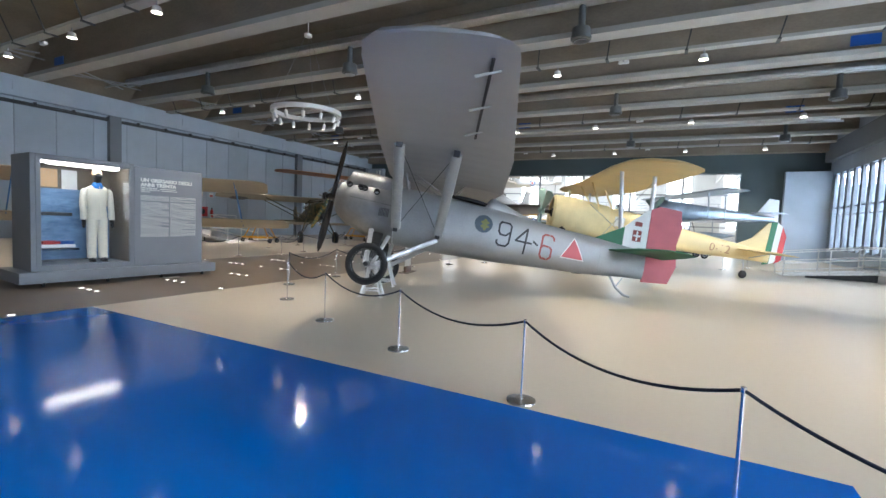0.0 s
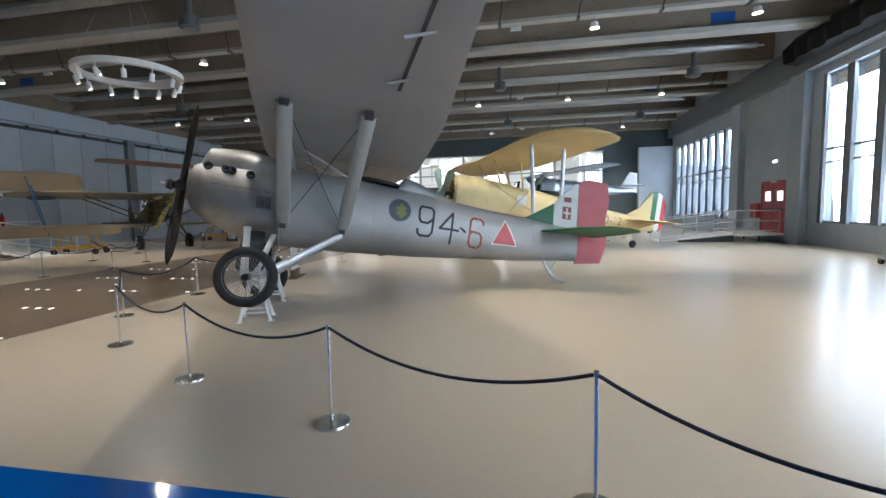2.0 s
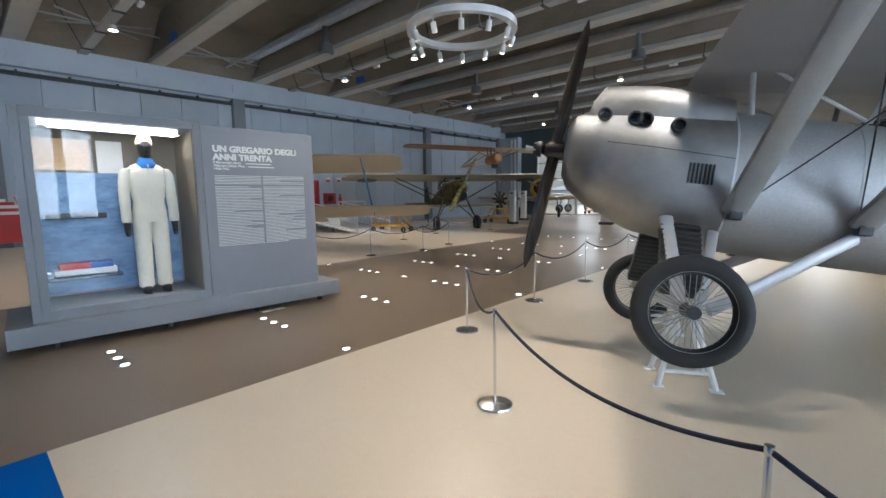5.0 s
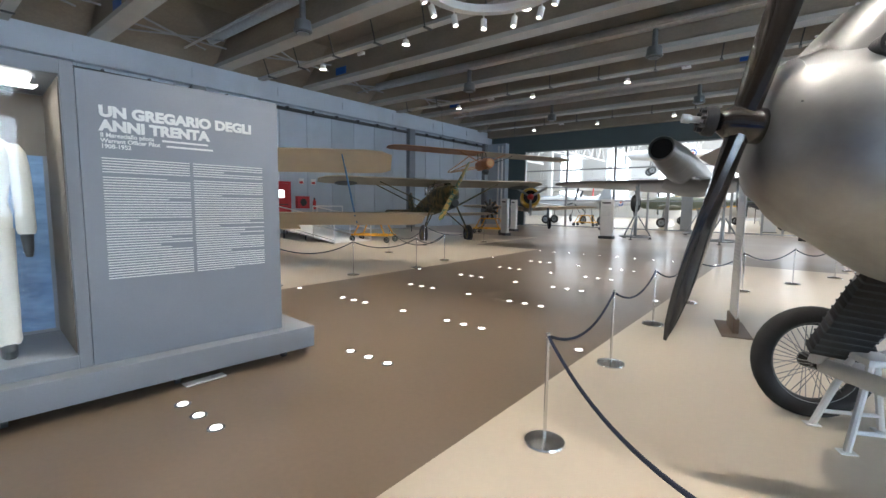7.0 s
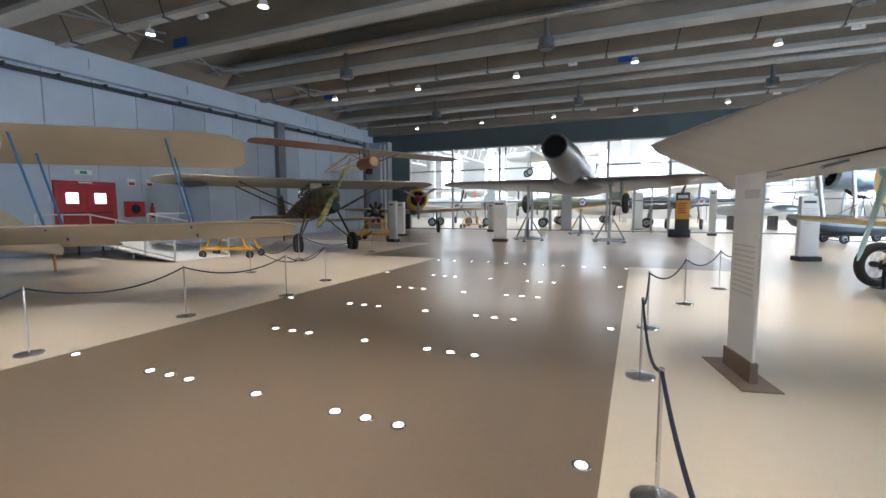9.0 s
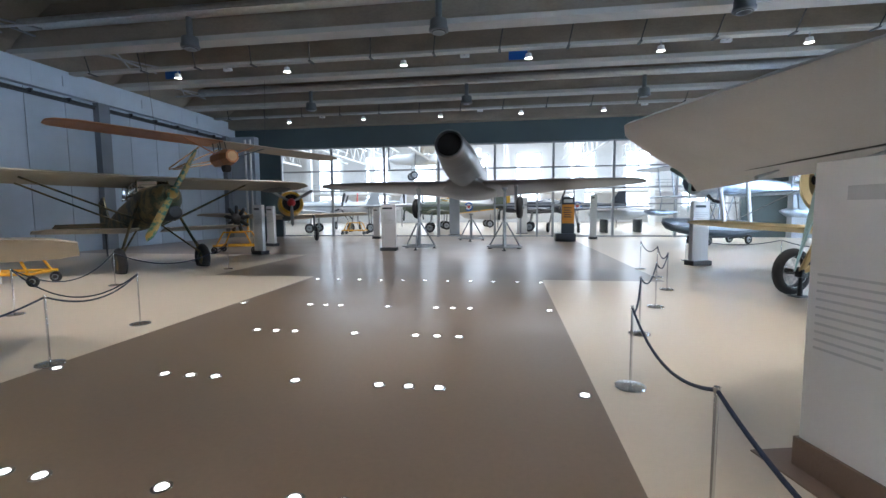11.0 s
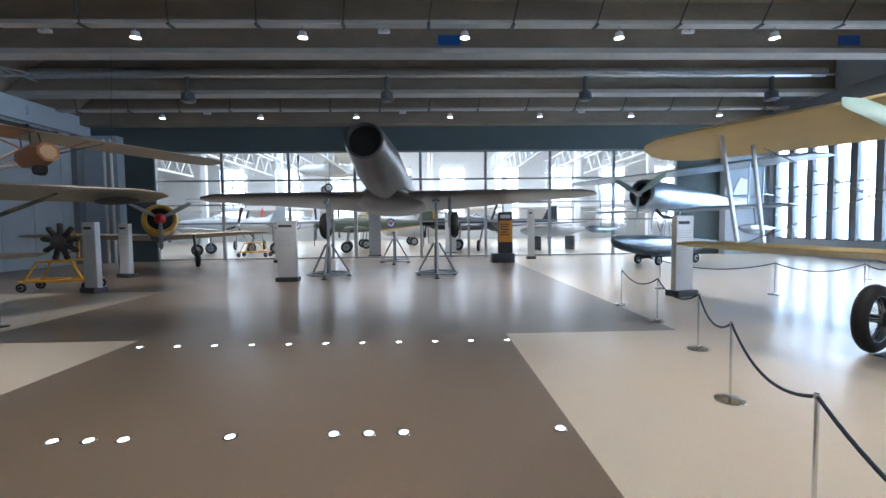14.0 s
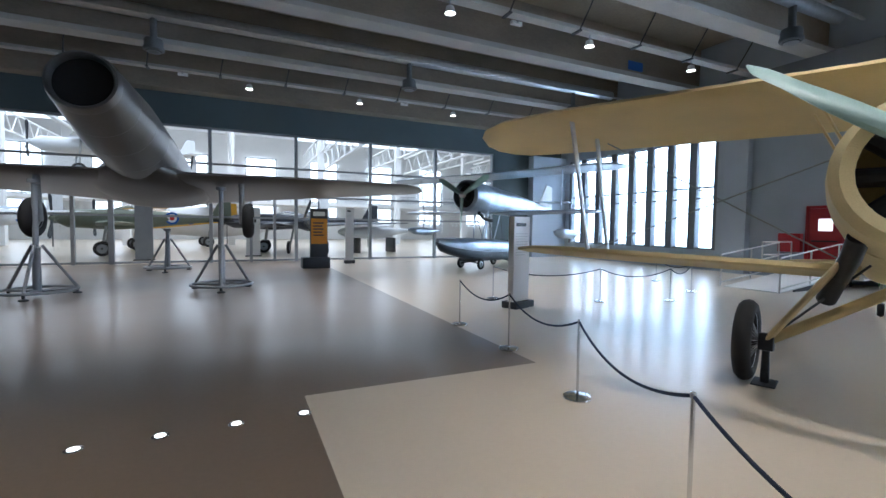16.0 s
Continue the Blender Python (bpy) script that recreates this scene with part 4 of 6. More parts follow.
part("intake_bullet", lathe(bmesh.new(), [(0.001, 0.55), (0.06, 0.6), (0.1, 0.75), (0.1, 0.9)], 20, "X"), DURAL, JET)
for x in (0.9, 1.7, 2.6, 3.6):
    lo, hi, hw, p = lerp(JT, x)
    part("panel_joint", body([(x, lo - 0.003, hi + 0.003, hw + 0.003, 2), (x + 0.02, lo - 0.003, hi + 0.003, hw + 0.003, 2)], x, x + 0.012, 1, 40), STRUT, JET)
for s in (-1, 1):
    part("wing", wing([(s * y, a, b, z) for y, a, b, z in [(0.3, 3.1, 6.3, -0.55), (1.0, 3.3, 6.2, -0.5), (4.5, 4.1, 6.0, -0.25), (6.8, 4.7, 5.9, -0.1), (7.3, 5.0, 5.8, -0.08), (7.5, 5.3, 5.6, -0.08)]], 0.12, 0, 14, 0.0), POLISH, JET, "polished tapered wing")
    bar("undercarriage_leg", JET, (3.9, s * 2.1, -0.5), (4.2, s * 2.1, -1.5), 0.07, STRUT)
    wheel(JET, (4.25, s * 2.25, -1.4), 0.46, 0.27, 0, STRUT)
part("wing_fillet", body([(2.6, -0.62, -0.35, 0.35, 2), (3.4, -0.78, -0.2, 0.85, 2), (4.4, -0.86, -0.12, 1.25, 2), (5.6, -0.8, -0.15, 1.2, 2), (6.6, -0.5, -0.3, 0.6, 2)], 2.6, 6.6, 14, 28), POLISH, JET, "smooth wing root fairing")
part("tail_fin", loft(bmesh.new(), [[(9.2, 0.05 * s, 0.7), (10.2, 0.03 * s, 2.3), (10.9, 0.03 * s, 2.3), (11, 0.04 * s, 0.8)] for s in (-1, 1)]), POLISH, JET)


def jack(x, y, top):
    j = thing("aircraft_jack", "grey steel tripod jack with a ring base holding up the jet", "jack", pose(x, y, 0), "aircraft jacks")
    part("base_ring", tube(bmesh.new(), [(0.72 * math.cos(a), 0.72 * math.sin(a), 0.14) for a in [2 * math.pi * k / 24 for k in range(24)]], 0.035, 8, True), STEELP, j)
    part("column", lathe(bmesh.new(), [(0.01, 0.05), (0.08, 0.05), (0.08, 1.1), (0.055, 1.12), (0.055, top - 0.1), (0.12, top - 0.08), (0.12, top), (0.01, top)], 16), STEELP, j)
    for k in range(3):
        a = radians(30 + 120 * k)
        c, s = math.cos(a), math.sin(a)
        part("brace", rod(bmesh.new(), (0.72 * c, 0.72 * s, 0.16), (0.1 * c, 0.1 * s, 1.15), 0.035, seg=8), STEELP, j)
        part("spoke", rod(bmesh.new(), (0.72 * c, 0.72 * s, 0.12), (0.05 * c, 0.05 * s, 0.12), 0.04, seg=8), STEELP, j)
        part("foot", lathe(bmesh.new(), [(0.01, 0), (0.09, 0), (0.09, 0.03), (0.03, 0.05), (0.03, 0.12), (0.01, 0.12)], 12, "Z", (0.72 * c, 0.72 * s, 0)), STEELD, j)
    return j


jack(-12.84, 28.1, 2.62)
jack(-9.12, 28.0, 2.62)
jack(-11.0, 33.6, 1.5)

# seaplane on a beaching trolley
SP = thing("float_biplane", "silver-blue float biplane with a three-blade propeller on a beaching trolley", "aircraft", pose(-0.65, 30.8, 2.93) @ pose(0, 0, 0, 0, 0, 25) @ pose(0, 0, 0, 0, 3, 0))
ST = [(0.0, -0.6, 0.6, 0.6, 2), (0.8, -0.64, 0.62, 0.62, 2), (1.2, -0.6, 0.6, 0.5, 2.3), (3.0, -0.55, 0.5, 0.45, 2.4), (7.2, -0.1, 0.2, 0.08, 2.2)]
rings = [[(x, r * math.cos(a), r * math.sin(a)) for a in [2 * math.pi * k / 30 for k in range(30)]] for r, x in ((0.47, 0.1), (0.52, -0.05), (0.62, 0.05), (0.66, 0.5), (0.62, 0.95), (0.55, 0.7))]
part("cowling", loft(bmesh.new(), rings, False, True), SEA, SP, "silver ring cowling")
part("engine", lathe(bmesh.new(), [(0.01, 0.02), (0.16, 0.05), (0.2, 0.2), (0.5, 0.25), (0.5, 0.5), (0.01, 0.5)], 20, "X"), ENGINE, SP)
part("fuselage", body(ST, 0.9, 7.2, 20, 28), SEA, SP)
propeller(SP, (-0.15, 0, 0), 3, 1.4, 0.24, SKYB, DURAL, 60, 0.12)
FT = [(-1.5, -2.0, -1.75, 0.08, 2), (-1.0, -2.3, -1.7, 0.34, 2.4), (0.5, -2.5, -1.65, 0.45, 2.8), (2.5, -2.5, -1.65, 0.42, 2.8), (5.2, -1.95, -1.75, 0.08, 2.2)]
part("main_float", body(FT, -1.5, 5.2, 18, 20), SEA, SP, "dented silver main float")
part("float_keel", body([(x, lo - 0.012, lo + (hi - lo) * 0.55, w + 0.008, p) for x, lo, hi, w, p in FT], -1.5, 5.2, 18, 20), DKBLUE, SP, "dark navy float bottom")
for s in (-1, 1):
    part("upper_wing", wing([(s * y, a, b, z) for y, a, b, z in [(0, 0.9, 2.4, 0.95), (4.6, 0.9, 2.4, 1.0), (5.3, 1.1, 2.3, 1.0), (5.6, 1.5, 2.0, 1.0)]], 0.1, 0.4), SEA, SP)
    part("lower_wing", wing([(s * y, a, b, z) for y, a, b, z in [(0.4, 1.2, 2.5, -0.6), (4.2, 1.2, 2.5, -0.55), (4.7, 1.5, 2.3, -0.55)]], 0.1, 0.4), SEA, SP)
    for xx in (1.2, 2.1):
        bar("interplane_strut", SP, (xx + 0.2, s * 3.4, -0.55), (xx, s * 3.5, 0.95), 0.04, SEA, 0.5)
        bar("float_strut", SP, (xx, s * 0.35, -0.5), (xx - 0.2, s * 0.2, -1.7), 0.04, SEA, 0.5)
        bar("float_strut", SP, (xx, s * 0.35, -0.5), (xx + 0.5, s * 0.2, -1.7), 0.02, STEELD, 0.5)
    part("wing_float", body([(0.6, -1.4, -1.3, 0.05, 2), (1.0, -1.55, -1.2, 0.16, 2.2), (2.0, -1.55, -1.2, 0.16, 2.2), (2.8, -1.3, -1.25, 0.04, 2)], 0.6, 2.8, 10, 16), SEA, SP, "", True, Matrix.Translation((0, s * 3.6, 0)))
    bar("wing_float_strut", SP, (1.6, s * 3.5, -0.6), (1.6, s * 3.6, -1.25), 0.03, SEA)
    part("tailplane", wing([(s * 0.05, 5.9, 7.1, 0.35), (s * 1.4, 6.2, 7.1, 0.35)], 0.06), SEA, SP)
part("fin", loft(bmesh.new(), [[(6.0, 0.03 * s, 0.1), (6.8, 0.03 * s, 1.3), (7.4, 0.02 * s, 1.25), (7.5, 0.02 * s, -0.1)] for s in (-1, 1)]), WHITE, SP, "white tail fin with a cross")
part("exhaust_collector", tube(bmesh.new(), [(0.6, -0.3, -0.62), (0.9, -0.35, -0.85), (1.4, -0.4, -0.9)], 0.07, 8), ENGINE, SP)
TRO = thing("beaching_trolley", "black steel beaching trolley with small wheels under the float", "trolley", pose(-0.1, 31.1, 0, 0, 0, 25))
part("frame", soft_box(-0.4, 2.6, -0.4, 0.4, 0.32, 0.43, 0.02), STEELD, TRO)
for x in (-0.1, 2.3):
    for s in (-1, 1):
        wheel(TRO, (x, s * 0.5, 0.22), 0.22, 0.1, 0, STEELP)
        part("stub_axle", rod(bmesh.new(), (x, 0, 0.3), (x, s * 0.5, 0.22), 0.03, seg=8), STEELD, TRO)

# camouflaged high-wing aircraft
CA = thing("camouflage_monoplane", "green and brown camouflaged high-wing liaison aircraft with ochre propeller", "aircraft", pose(-18.25, 20.2, 2.18) @ pose(0, 0, 0, 0, 0, 148) @ pose(0, 0, 0, 0, 9, 0))
CT = [(0.0, -0.25, 0.25, 0.22, 2), (0.15, -0.42, 0.34, 0.36, 2.2), (0.9, -0.6, 0.42, 0.42, 2.6), (1.6, -0.65, 0.5, 0.46, 2.8), (3.2, -0.6, 0.4, 0.42, 2.6), (7.5, -0.1, 0.12, 0.07, 2.2)]
part("fuselage", body(CT, 0, 7.5, 26, 28), CAMO, CA)
propeller(CA, (-0.14, 0, 0), 2, 1.5, 0.24, CAMOP, CAMOP, 30, 0.15)
part("oil_cooler", lathe(bmesh.new(), [(0.01, 0.0), (0.16, 0.0), (0.2, 0.06), (0.2, 0.5), (0.01, 0.55)], 20, "X", (0.12, -0.1, -0.48)), ENGINE, CA, "dark round cooler under the nose")
part("cabin_glazing", soft_box(1.35, 2.9, -0.44, 0.44, 0.3, 0.66, 0.08, 3), CLEAR, CA)
for x in (1.4, 1.9, 2.4, 2.85):
    for s in (-1, 1):
        bar("cabin_frame", CA, (x, s * 0.44, 0.3), (x, s * 0.4, 0.68), 0.02, CAMO)
for s in (-1, 1):
    part("wing", wing([(s * y, a, b, z) for y, a, b, z in [(0, 1.2, 2.9, 0.72), (4.6, 1.2, 2.9, 0.78), (5.2, 1.4, 2.85, 0.79), (5.55, 1.75, 2.6, 0.79)]], 0.1, 0.4), CLOTH, CA, "broad wing with dark underside roundel")
    part("roundel", lathe(bmesh.new(), [(0.001, 0.66), (0.5, 0.655), (0.5, 0.645), (0.001, 0.635)], 28, "Z", (2.05, s * 4.35, 0.0)), INK, CA, "dark underwing roundel")
    part("lower_wing", wing([(s * y, a, b, z) for y, a, b, z in [(0.4, 1.6, 2.6, -0.75), (2.4, 1.7, 2.6, -0.7), (2.7, 1.9, 2.5, -0.7)]], 0.09, 0.4), LINEN, CA, "beige lower wing")
    bar("wing_strut", CA, (1.3, s * 0.45, -0.55), (1.6, s * 2.9, 0.68), 0.05, CAMO, 0.5)
    bar("wing_strut", CA, (2.4, s * 0.45, -0.55), (2.4, s * 2.9, 0.68), 0.05, CAMO, 0.5)
    bar("gear_leg", CA, (1.4, s * 0.4, 0.1), (1.2, s * 1.05, -1.55), 0.06, CAMO, 0.6)
    bar("gear_strut", CA, (2.0, s * 0.3, -0.6), (1.2, s * 1.05, -1.6), 0.04, CAMO, 0.6)
    wheel(CA, (1.2, s * 1.08, -1.74), 0.42, 0.22, 0, CAMO)
    part("tailplane", wing([(s * 0.05, 6.4, 7.6, 0.1), (s * 1.5, 6.6, 7.6, 0.1)], 0.06), CAMO, CA)
part("fin", loft(bmesh.new(), [[(6.4, 0.03 * s, 0.1), (7.0, 0.03 * s, 1.2), (7.7, 0.02 * s, 1.1), (7.8, 0.02 * s, -0.1)] for s in (-1, 1)]), CAMO, CA)
part("tail_skid", rod(bmesh.new(), (7.2, 0, -0.05), (7.3, 0, -1.28), 0.03), STEELD, CA)

# yellow-nosed low-wing aircraft
YN_ = thing("yellow_nose_monoplane", "dark grey low-wing aircraft with a yellow ring cowling and red spinner", "aircraft", pose(-20.5, 31.5, 2.17) @ pose(0, 0, 0, 0, 0, 122) @ pose(0, 0, 0, 0, 8, 0))
YT = [(0.0, -0.6, 0.6, 0.6, 2), (0.8, -0.66, 0.64, 0.62, 2), (2.0, -0.7, 0.6, 0.55, 2.2), (3.2, -0.6, 0.55, 0.48, 2.2), (7.0, -0.1, 0.15, 0.08, 2.2)]
rings = [[(x, r * math.cos(a), r * math.sin(a)) for a in [2 * math.pi * k / 30 for k in range(30)]] for r, x in ((0.46, 0.1), (0.5, -0.06), (0.6, 0.0), (0.67, 0.35), (0.66, 0.75), (0.6, 0.6))]
part("cowling", loft(bmesh.new(), rings, False, True), YEL, YN_, "yellow ring cowling")
# engine blackened to give the shade inside the cowling
part("engine", lathe(bmesh.new(), [(0.01, 0.05), (0.45, 0.15), (0.5, 0.4), (0.01, 0.45)], 20, "X"), SHADEBLK, YN_)
part("spinner", lathe(bmesh.new(), [(0.005, -0.42), (0.1, -0.36), (0.2, -0.15), (0.22, 0.02), (0.01, 0.05)], 20, "X"), REDM, YN_, "red spinner")
for k in range(3):
    b = part("propeller_blade", blade(1.3, 0.22, 0.18), STRUT, YN_)
    b.matrix_basis = Matrix.Translation((-0.1, 0, 0)) @ pose(0, 0, 0, 60 + 120 * k, 0, 0)
part("fuselage", body(YT, 0.7, 7.0, 20, 26), DKBLUE, YN_)
part("windscreen", soft_box(2.4, 3.0, -0.25, 0.25, 0.5, 0.8, 0.08, 3), CLEAR, YN_)
for s in (-1, 1):
    part("wing", wing([(s * y, a, b, z) for y, a, b, z in [(0.3, 1.2, 3.1, -0.55), (3.6, 1.5, 2.8, -0.4), (4.4, 1.8, 2.6, -0.36), (4.7, 2.1, 2.4, -0.35)]], 0.11), LINEN, YN_, "beige low wing")
    bar("gear_leg", YN_, (1.3, s * 1.3, -0.55), (1.1, s * 1.3, -1.5), 0.06, DKBLUE)
    bar("gear_door", YN_, (1.5, s * 1.3, -0.6), (1.15, s * 1.35, -1.3), 0.12, DKBLUE, 0.2)
    wheel(YN_, (1.1, s * 1.38, -1.62), 0.4, 0.18, 0, STEELP)
    part("tailplane", wing([(s * 0.05, 6.0, 7.0, 0.15), (s * 1.5, 6.3, 7.0, 0.15)], 0.06), DKBLUE, YN_)
part("fin", loft(bmesh.new(), [[(5.9, 0.03 * s, 0.1), (6.6, 0.03 * s, 1.2), (7.2, 0.02 * s, 1.1), (7.3, 0.02 * s, -0.1)] for s in (-1, 1)]), DKBLUE, YN_)

# suspended early glider with a wooden pod
GL = thing("hanging_glider", "early wooden aircraft with copper wing and plywood pod, hanging", "aircraft", pose(-20.25, 25.55, 4.5) @ pose(0, 0, 0, 0, 0, 152) @ pose(0, 0, 0, 1.0, 4, 0))
for s in (-1, 1):
    part("wing", wing([(s * y * (1 if s > 0 else 1.17), a, b, z) for y, a, b, z in [(0, 0, 1.35, 0), (4.6, 0, 1.35, 0.02), (5.1, 0.15, 1.3, 0.02), (5.3, 0.4, 1.1, 0.02)]], 0.09, 0.4), WOOD if s > 0 else LINEN, GL, "copper varnished wing" if s > 0 else "beige linen wing")
    bar("pod_strut", GL, (0.1, s * 0.25, -0.55), (0.2, s * 1.4, -0.02), 0.025, WOOD)
    bar("boom", GL, (1.2, s * 0.4, -0.1), (4.8, s * 0.1, -0.45), 0.03, PALEWOOD)
    bar("boom", GL, (0.3, s * 0.25, -0.75), (4.8, s * 0.1, -0.5), 0.025, PALEWOOD)
    bar("suspension_wire", GL, (0.6, s * 2.2, 0.05), (0.6, s * 2.4, 3.3), 0.006, STEELD)
part("pod", loft(bmesh.new(), [[(x, w * math.cos(a), -0.68 + h * math.sin(a)) for a in [math.pi / 8 + math.pi / 4 * k for k in range(8)]] for x, w, h in ((-0.62, 0.27, 0.27), (-0.2, 0.34, 0.34), (0.6, 0.3, 0.3))]), WOOD, GL, "eight-sided plywood pod", False)
part("pod_opening", loft(bmesh.new(), [[(x, 0.2 * math.cos(a), -0.68 + 0.2 * math.sin(a)) for a in [math.pi / 8 + math.pi / 4 * k for k in range(8)]] for x in (-0.635, -0.615)]), PALEWOOD, GL, "pale front frame", False)
for s in (-1, 1):
    for x in (0.0, 0.55):
        bar("pylon_strut", GL, (x, s * 0.12, -0.4), (x + 0.1, s * 0.1, 0.0), 0.02, STEELD)
part("skid_roller", lathe(bmesh.new(), [(0.01, -0.12), (0.16, -0.12), (0.18, 0), (0.16, 0.12), (0.01, 0.12)], 18, "Y", (-0.1, 0, -1.08)), ENGINE, GL)
bar("nose_rod", GL, (-0.5, -0.2, -0.7), (-0.9, -1.2, -0.3), 0.02, STEELD)

# beige linen biplane beside the walkway
LB = thing("linen_biplane", "early beige linen biplane with blue struts and thin black wheels", "aircraft", pose(-17.35, 8.95, 2.12) @ pose(0, 0, 0, 0, 0, 137) @ pose(0, 0, 0, 0, 13, 0))
LT = [(0.0, -0.5, 0.3, 0.3, 2.4), (0.3, -0.6, 0.38, 0.38, 3), (3.0, -0.55, 0.35, 0.36, 3), (7.0, -0.15, 0.1, 0.08, 3)]
part("fuselage", body(LT, 0, 7.0, 18, 24), LINEN, LB)
propeller(LB, (-0.1, 0, -0.1), 2, 1.2, 0.22, WOOD, ENGINE, 80, 0.1)
for s in (-1, 1):
    part("upper_wing", wing([(s * y, a, b, z) for y, a, b, z in [(0, 0.25, 2.2, 0.86), (4.1, 0.25, 2.2, 0.88), (4.5, 0.35, 2.15, 0.88), (4.75, 0.6, 1.9, 0.88)]], 0.07, 0.4), LINEN, LB, "beige upper wing")
    part("lower_wing", wing([(s * y, a, b, z) for y, a, b, z in [(0.3, 0.9, 2.6, -0.58), (5.0, 0.9, 2.6, -0.56), (5.4, 1.0, 2.55, -0.56), (5.65, 1.3, 2.3, -0.56)]], 0.07, 0.4), LINEN, LB, "beige lower wing")
    for y in (1.4, 3.5):
        bar("interplane_strut", LB, (1.15, s * (y + 0.3), -0.6), (0.6, s * y, 0.88), 0.035, BLUEST, 0.5, (1, 0, 0), "blue wooden strut")
        bar("interplane_strut", LB, (2.1, s * (y + 0.3), -0.6), (1.6, s * y, 0.88), 0.035, BLUEST, 0.5, (1, 0, 0), "blue wooden strut")
    wheel(LB, (0.9, s * 0.95, -1.6), 0.4, 0.09, 0, TYRE)
    bar("gear_strut", LB, (0.6, s * 0.35, -0.5), (0.9, s * 0.9, -1.6), 0.035, BLUEST, 0.6)
    bar("gear_strut", LB, (1.6, s * 0.35, -0.5), (0.9, s * 0.9, -1.6), 0.035, BLUEST, 0.6)
    part("tailplane", wing([(s * 0.05, 5.8, 7.2, 0.1), (s * 1.4, 6.2, 7.2, 0.1)], 0.05), LINEN, LB)
bar("axle", LB, (0.9, -0.95, -1.6), (0.9, 0.95, -1.6), 0.03, STEELD)
part("tail_skid", rod(bmesh.new(), (6.6, 0, -0.1), (6.8, 0, -0.9), 0.03), WOOD, LB)

# ---- ceiling fittings ----
ROWS_Y = (-1.7, 7.5, 16.4, 25.7, 34.9)
COLS_X = (-22.2, -17.5, -12.86, -8.27, -3.8, 0.8, 5.3)


def pendant():
    t = thing("ceiling_spotlight", "small round warm-white ceiling spotlight, lit", "ceiling light", group="ceiling spotlights")
    part("stem", lathe(bmesh.new(), [(0.005, 0.16), (0.02, 0.16), (0.02, 0.36), (0.005, 0.36)], 8), STEELP, t)
    part("housing", lathe(bmesh.new(), [(0.02, 0.18), (0.1, 0.17), (0.13, 0.03), (0.15, 0.0), (0.14, 0.0), (0.02, 0.1)], 20), WHITEP, t, "white lamp housing")
    part("lens", lathe(bmesh.new(), [(0.002, 0.012), (0.128, 0.012), (0.128, 0.022), (0.002, 0.022)], 20), LAMPON, t, "glowing lens")
    return t


pd = pendant()
firstp = True
for yy in ROWS_Y:
    for xx in COLS_X:
        if firstp:
            pd.location, firstp = (xx, yy, 7.08), False
        else:
            copy_thing(pd, pose(xx, yy, 7.08))
        lamp("ceiling_spot_light", "SPOT", pose(xx, yy, 7.06), LAMP_W, WARM, angle=76, soft=0.08)
for yy in ROWS_Y:
    tray = thing("cable_tray", "grey perforated cable tray hung on rods across the hall", "cable tray", group="cable trays")
    for ya, yb, za, zb in ((-0.16, -0.14, 7.42, 7.52), (0.14, 0.16, 7.42, 7.52), (-0.14, 0.14, 7.42, 7.43)):
        part("tray_side" if zb > 7.5 else "tray_floor", box(bmesh.new(), XW + 0.4, XE - 0.4, yy + ya, yy + yb, za, zb), FLANGE, tray, "", False)
    for k in range(15):
        x = XW + 1.4 + 2.4 * k
        part("hanger_rod", rod(bmesh.new(), (x, yy - 0.15, 7.43), (x + 0.35, yy - 1.1, 9.3), 0.022, seg=6), STEELD, tray)
        part("bracket", box(bmesh.new(), x - 0.05, x + 0.05, yy - 0.19, yy + 0.19, 7.38, 7.42), STEELD, tray, "", False)
    duct = thing("air_duct", "long round galvanised air duct under the roof", "air duct", group="air ducts")
    part("duct", rod(bmesh.new(), (XW + 1.5, yy - 2.75, 8.3), (XE - 1, yy - 2.75, 8.3), 0.2, seg=16, up=(0, 0, 1)), GALV, duct)
    part("conduit", rod(bmesh.new(), (XW + 0.5, yy - 1.7, 7.95), (XE - 1, yy - 1.7, 7.95), 0.06, seg=10, up=(0, 0, 1)), GALV, duct)
    part("conduit", rod(bmesh.new(), (XW + 0.5, yy - 3.4, 8.0), (XE - 1, yy - 3.4, 8.0), 0.045, seg=8, up=(0, 0, 1)), GALV, duct)
    for x in (-19.5, -11.1, -2.5, 5.8):
        f = thing("air_diffuser", "dark round drum air diffuser hanging under the roof", "air diffuser", pose(x, yy - 2.75, 7.12), "air diffusers")
        part("drum", lathe(bmesh.new(), [(0.05, 0.0), (0.26, 0.0), (0.3, 0.03), (0.3, 0.1), (0.27, 0.11), (0.27, 0.3), (0.25, 0.36), (0.1, 0.4), (0.1, 1.14), (0.05, 1.15)], 24), STEELM, f)
        part("grille", lathe(bmesh.new(), [(0.02, -0.02), (0.2, -0.02), (0.22, -0.004), (0.02, -0.004)], 24), BLACKP, f)
        for k in range(3):
            part("louvre_ring", lathe(bmesh.new(), [(0.06 * k + 0.06, -0.035), (0.06 * k + 0.075, -0.035), (0.06 * k + 0.075, -0.018), (0.06 * k + 0.06, -0.018)], 20), STEELP, f)
    for x in (-20.2, -10.6, -1.6):
        e = thing("emergency_light", "small white emergency light on the cable tray", "emergency light", pose(x, yy + 0.3, 7.35), "emergency lights")
        part("housing", soft_box(-0.17, 0.17, -0.06, 0.06, 0, 0.1, 0.012), WHITEP, e)
        part("bracket", soft_box(-0.02, 0.02, -0.16, -0.05, 0.05, 0.09, 0.004, 1), STEELP, e)
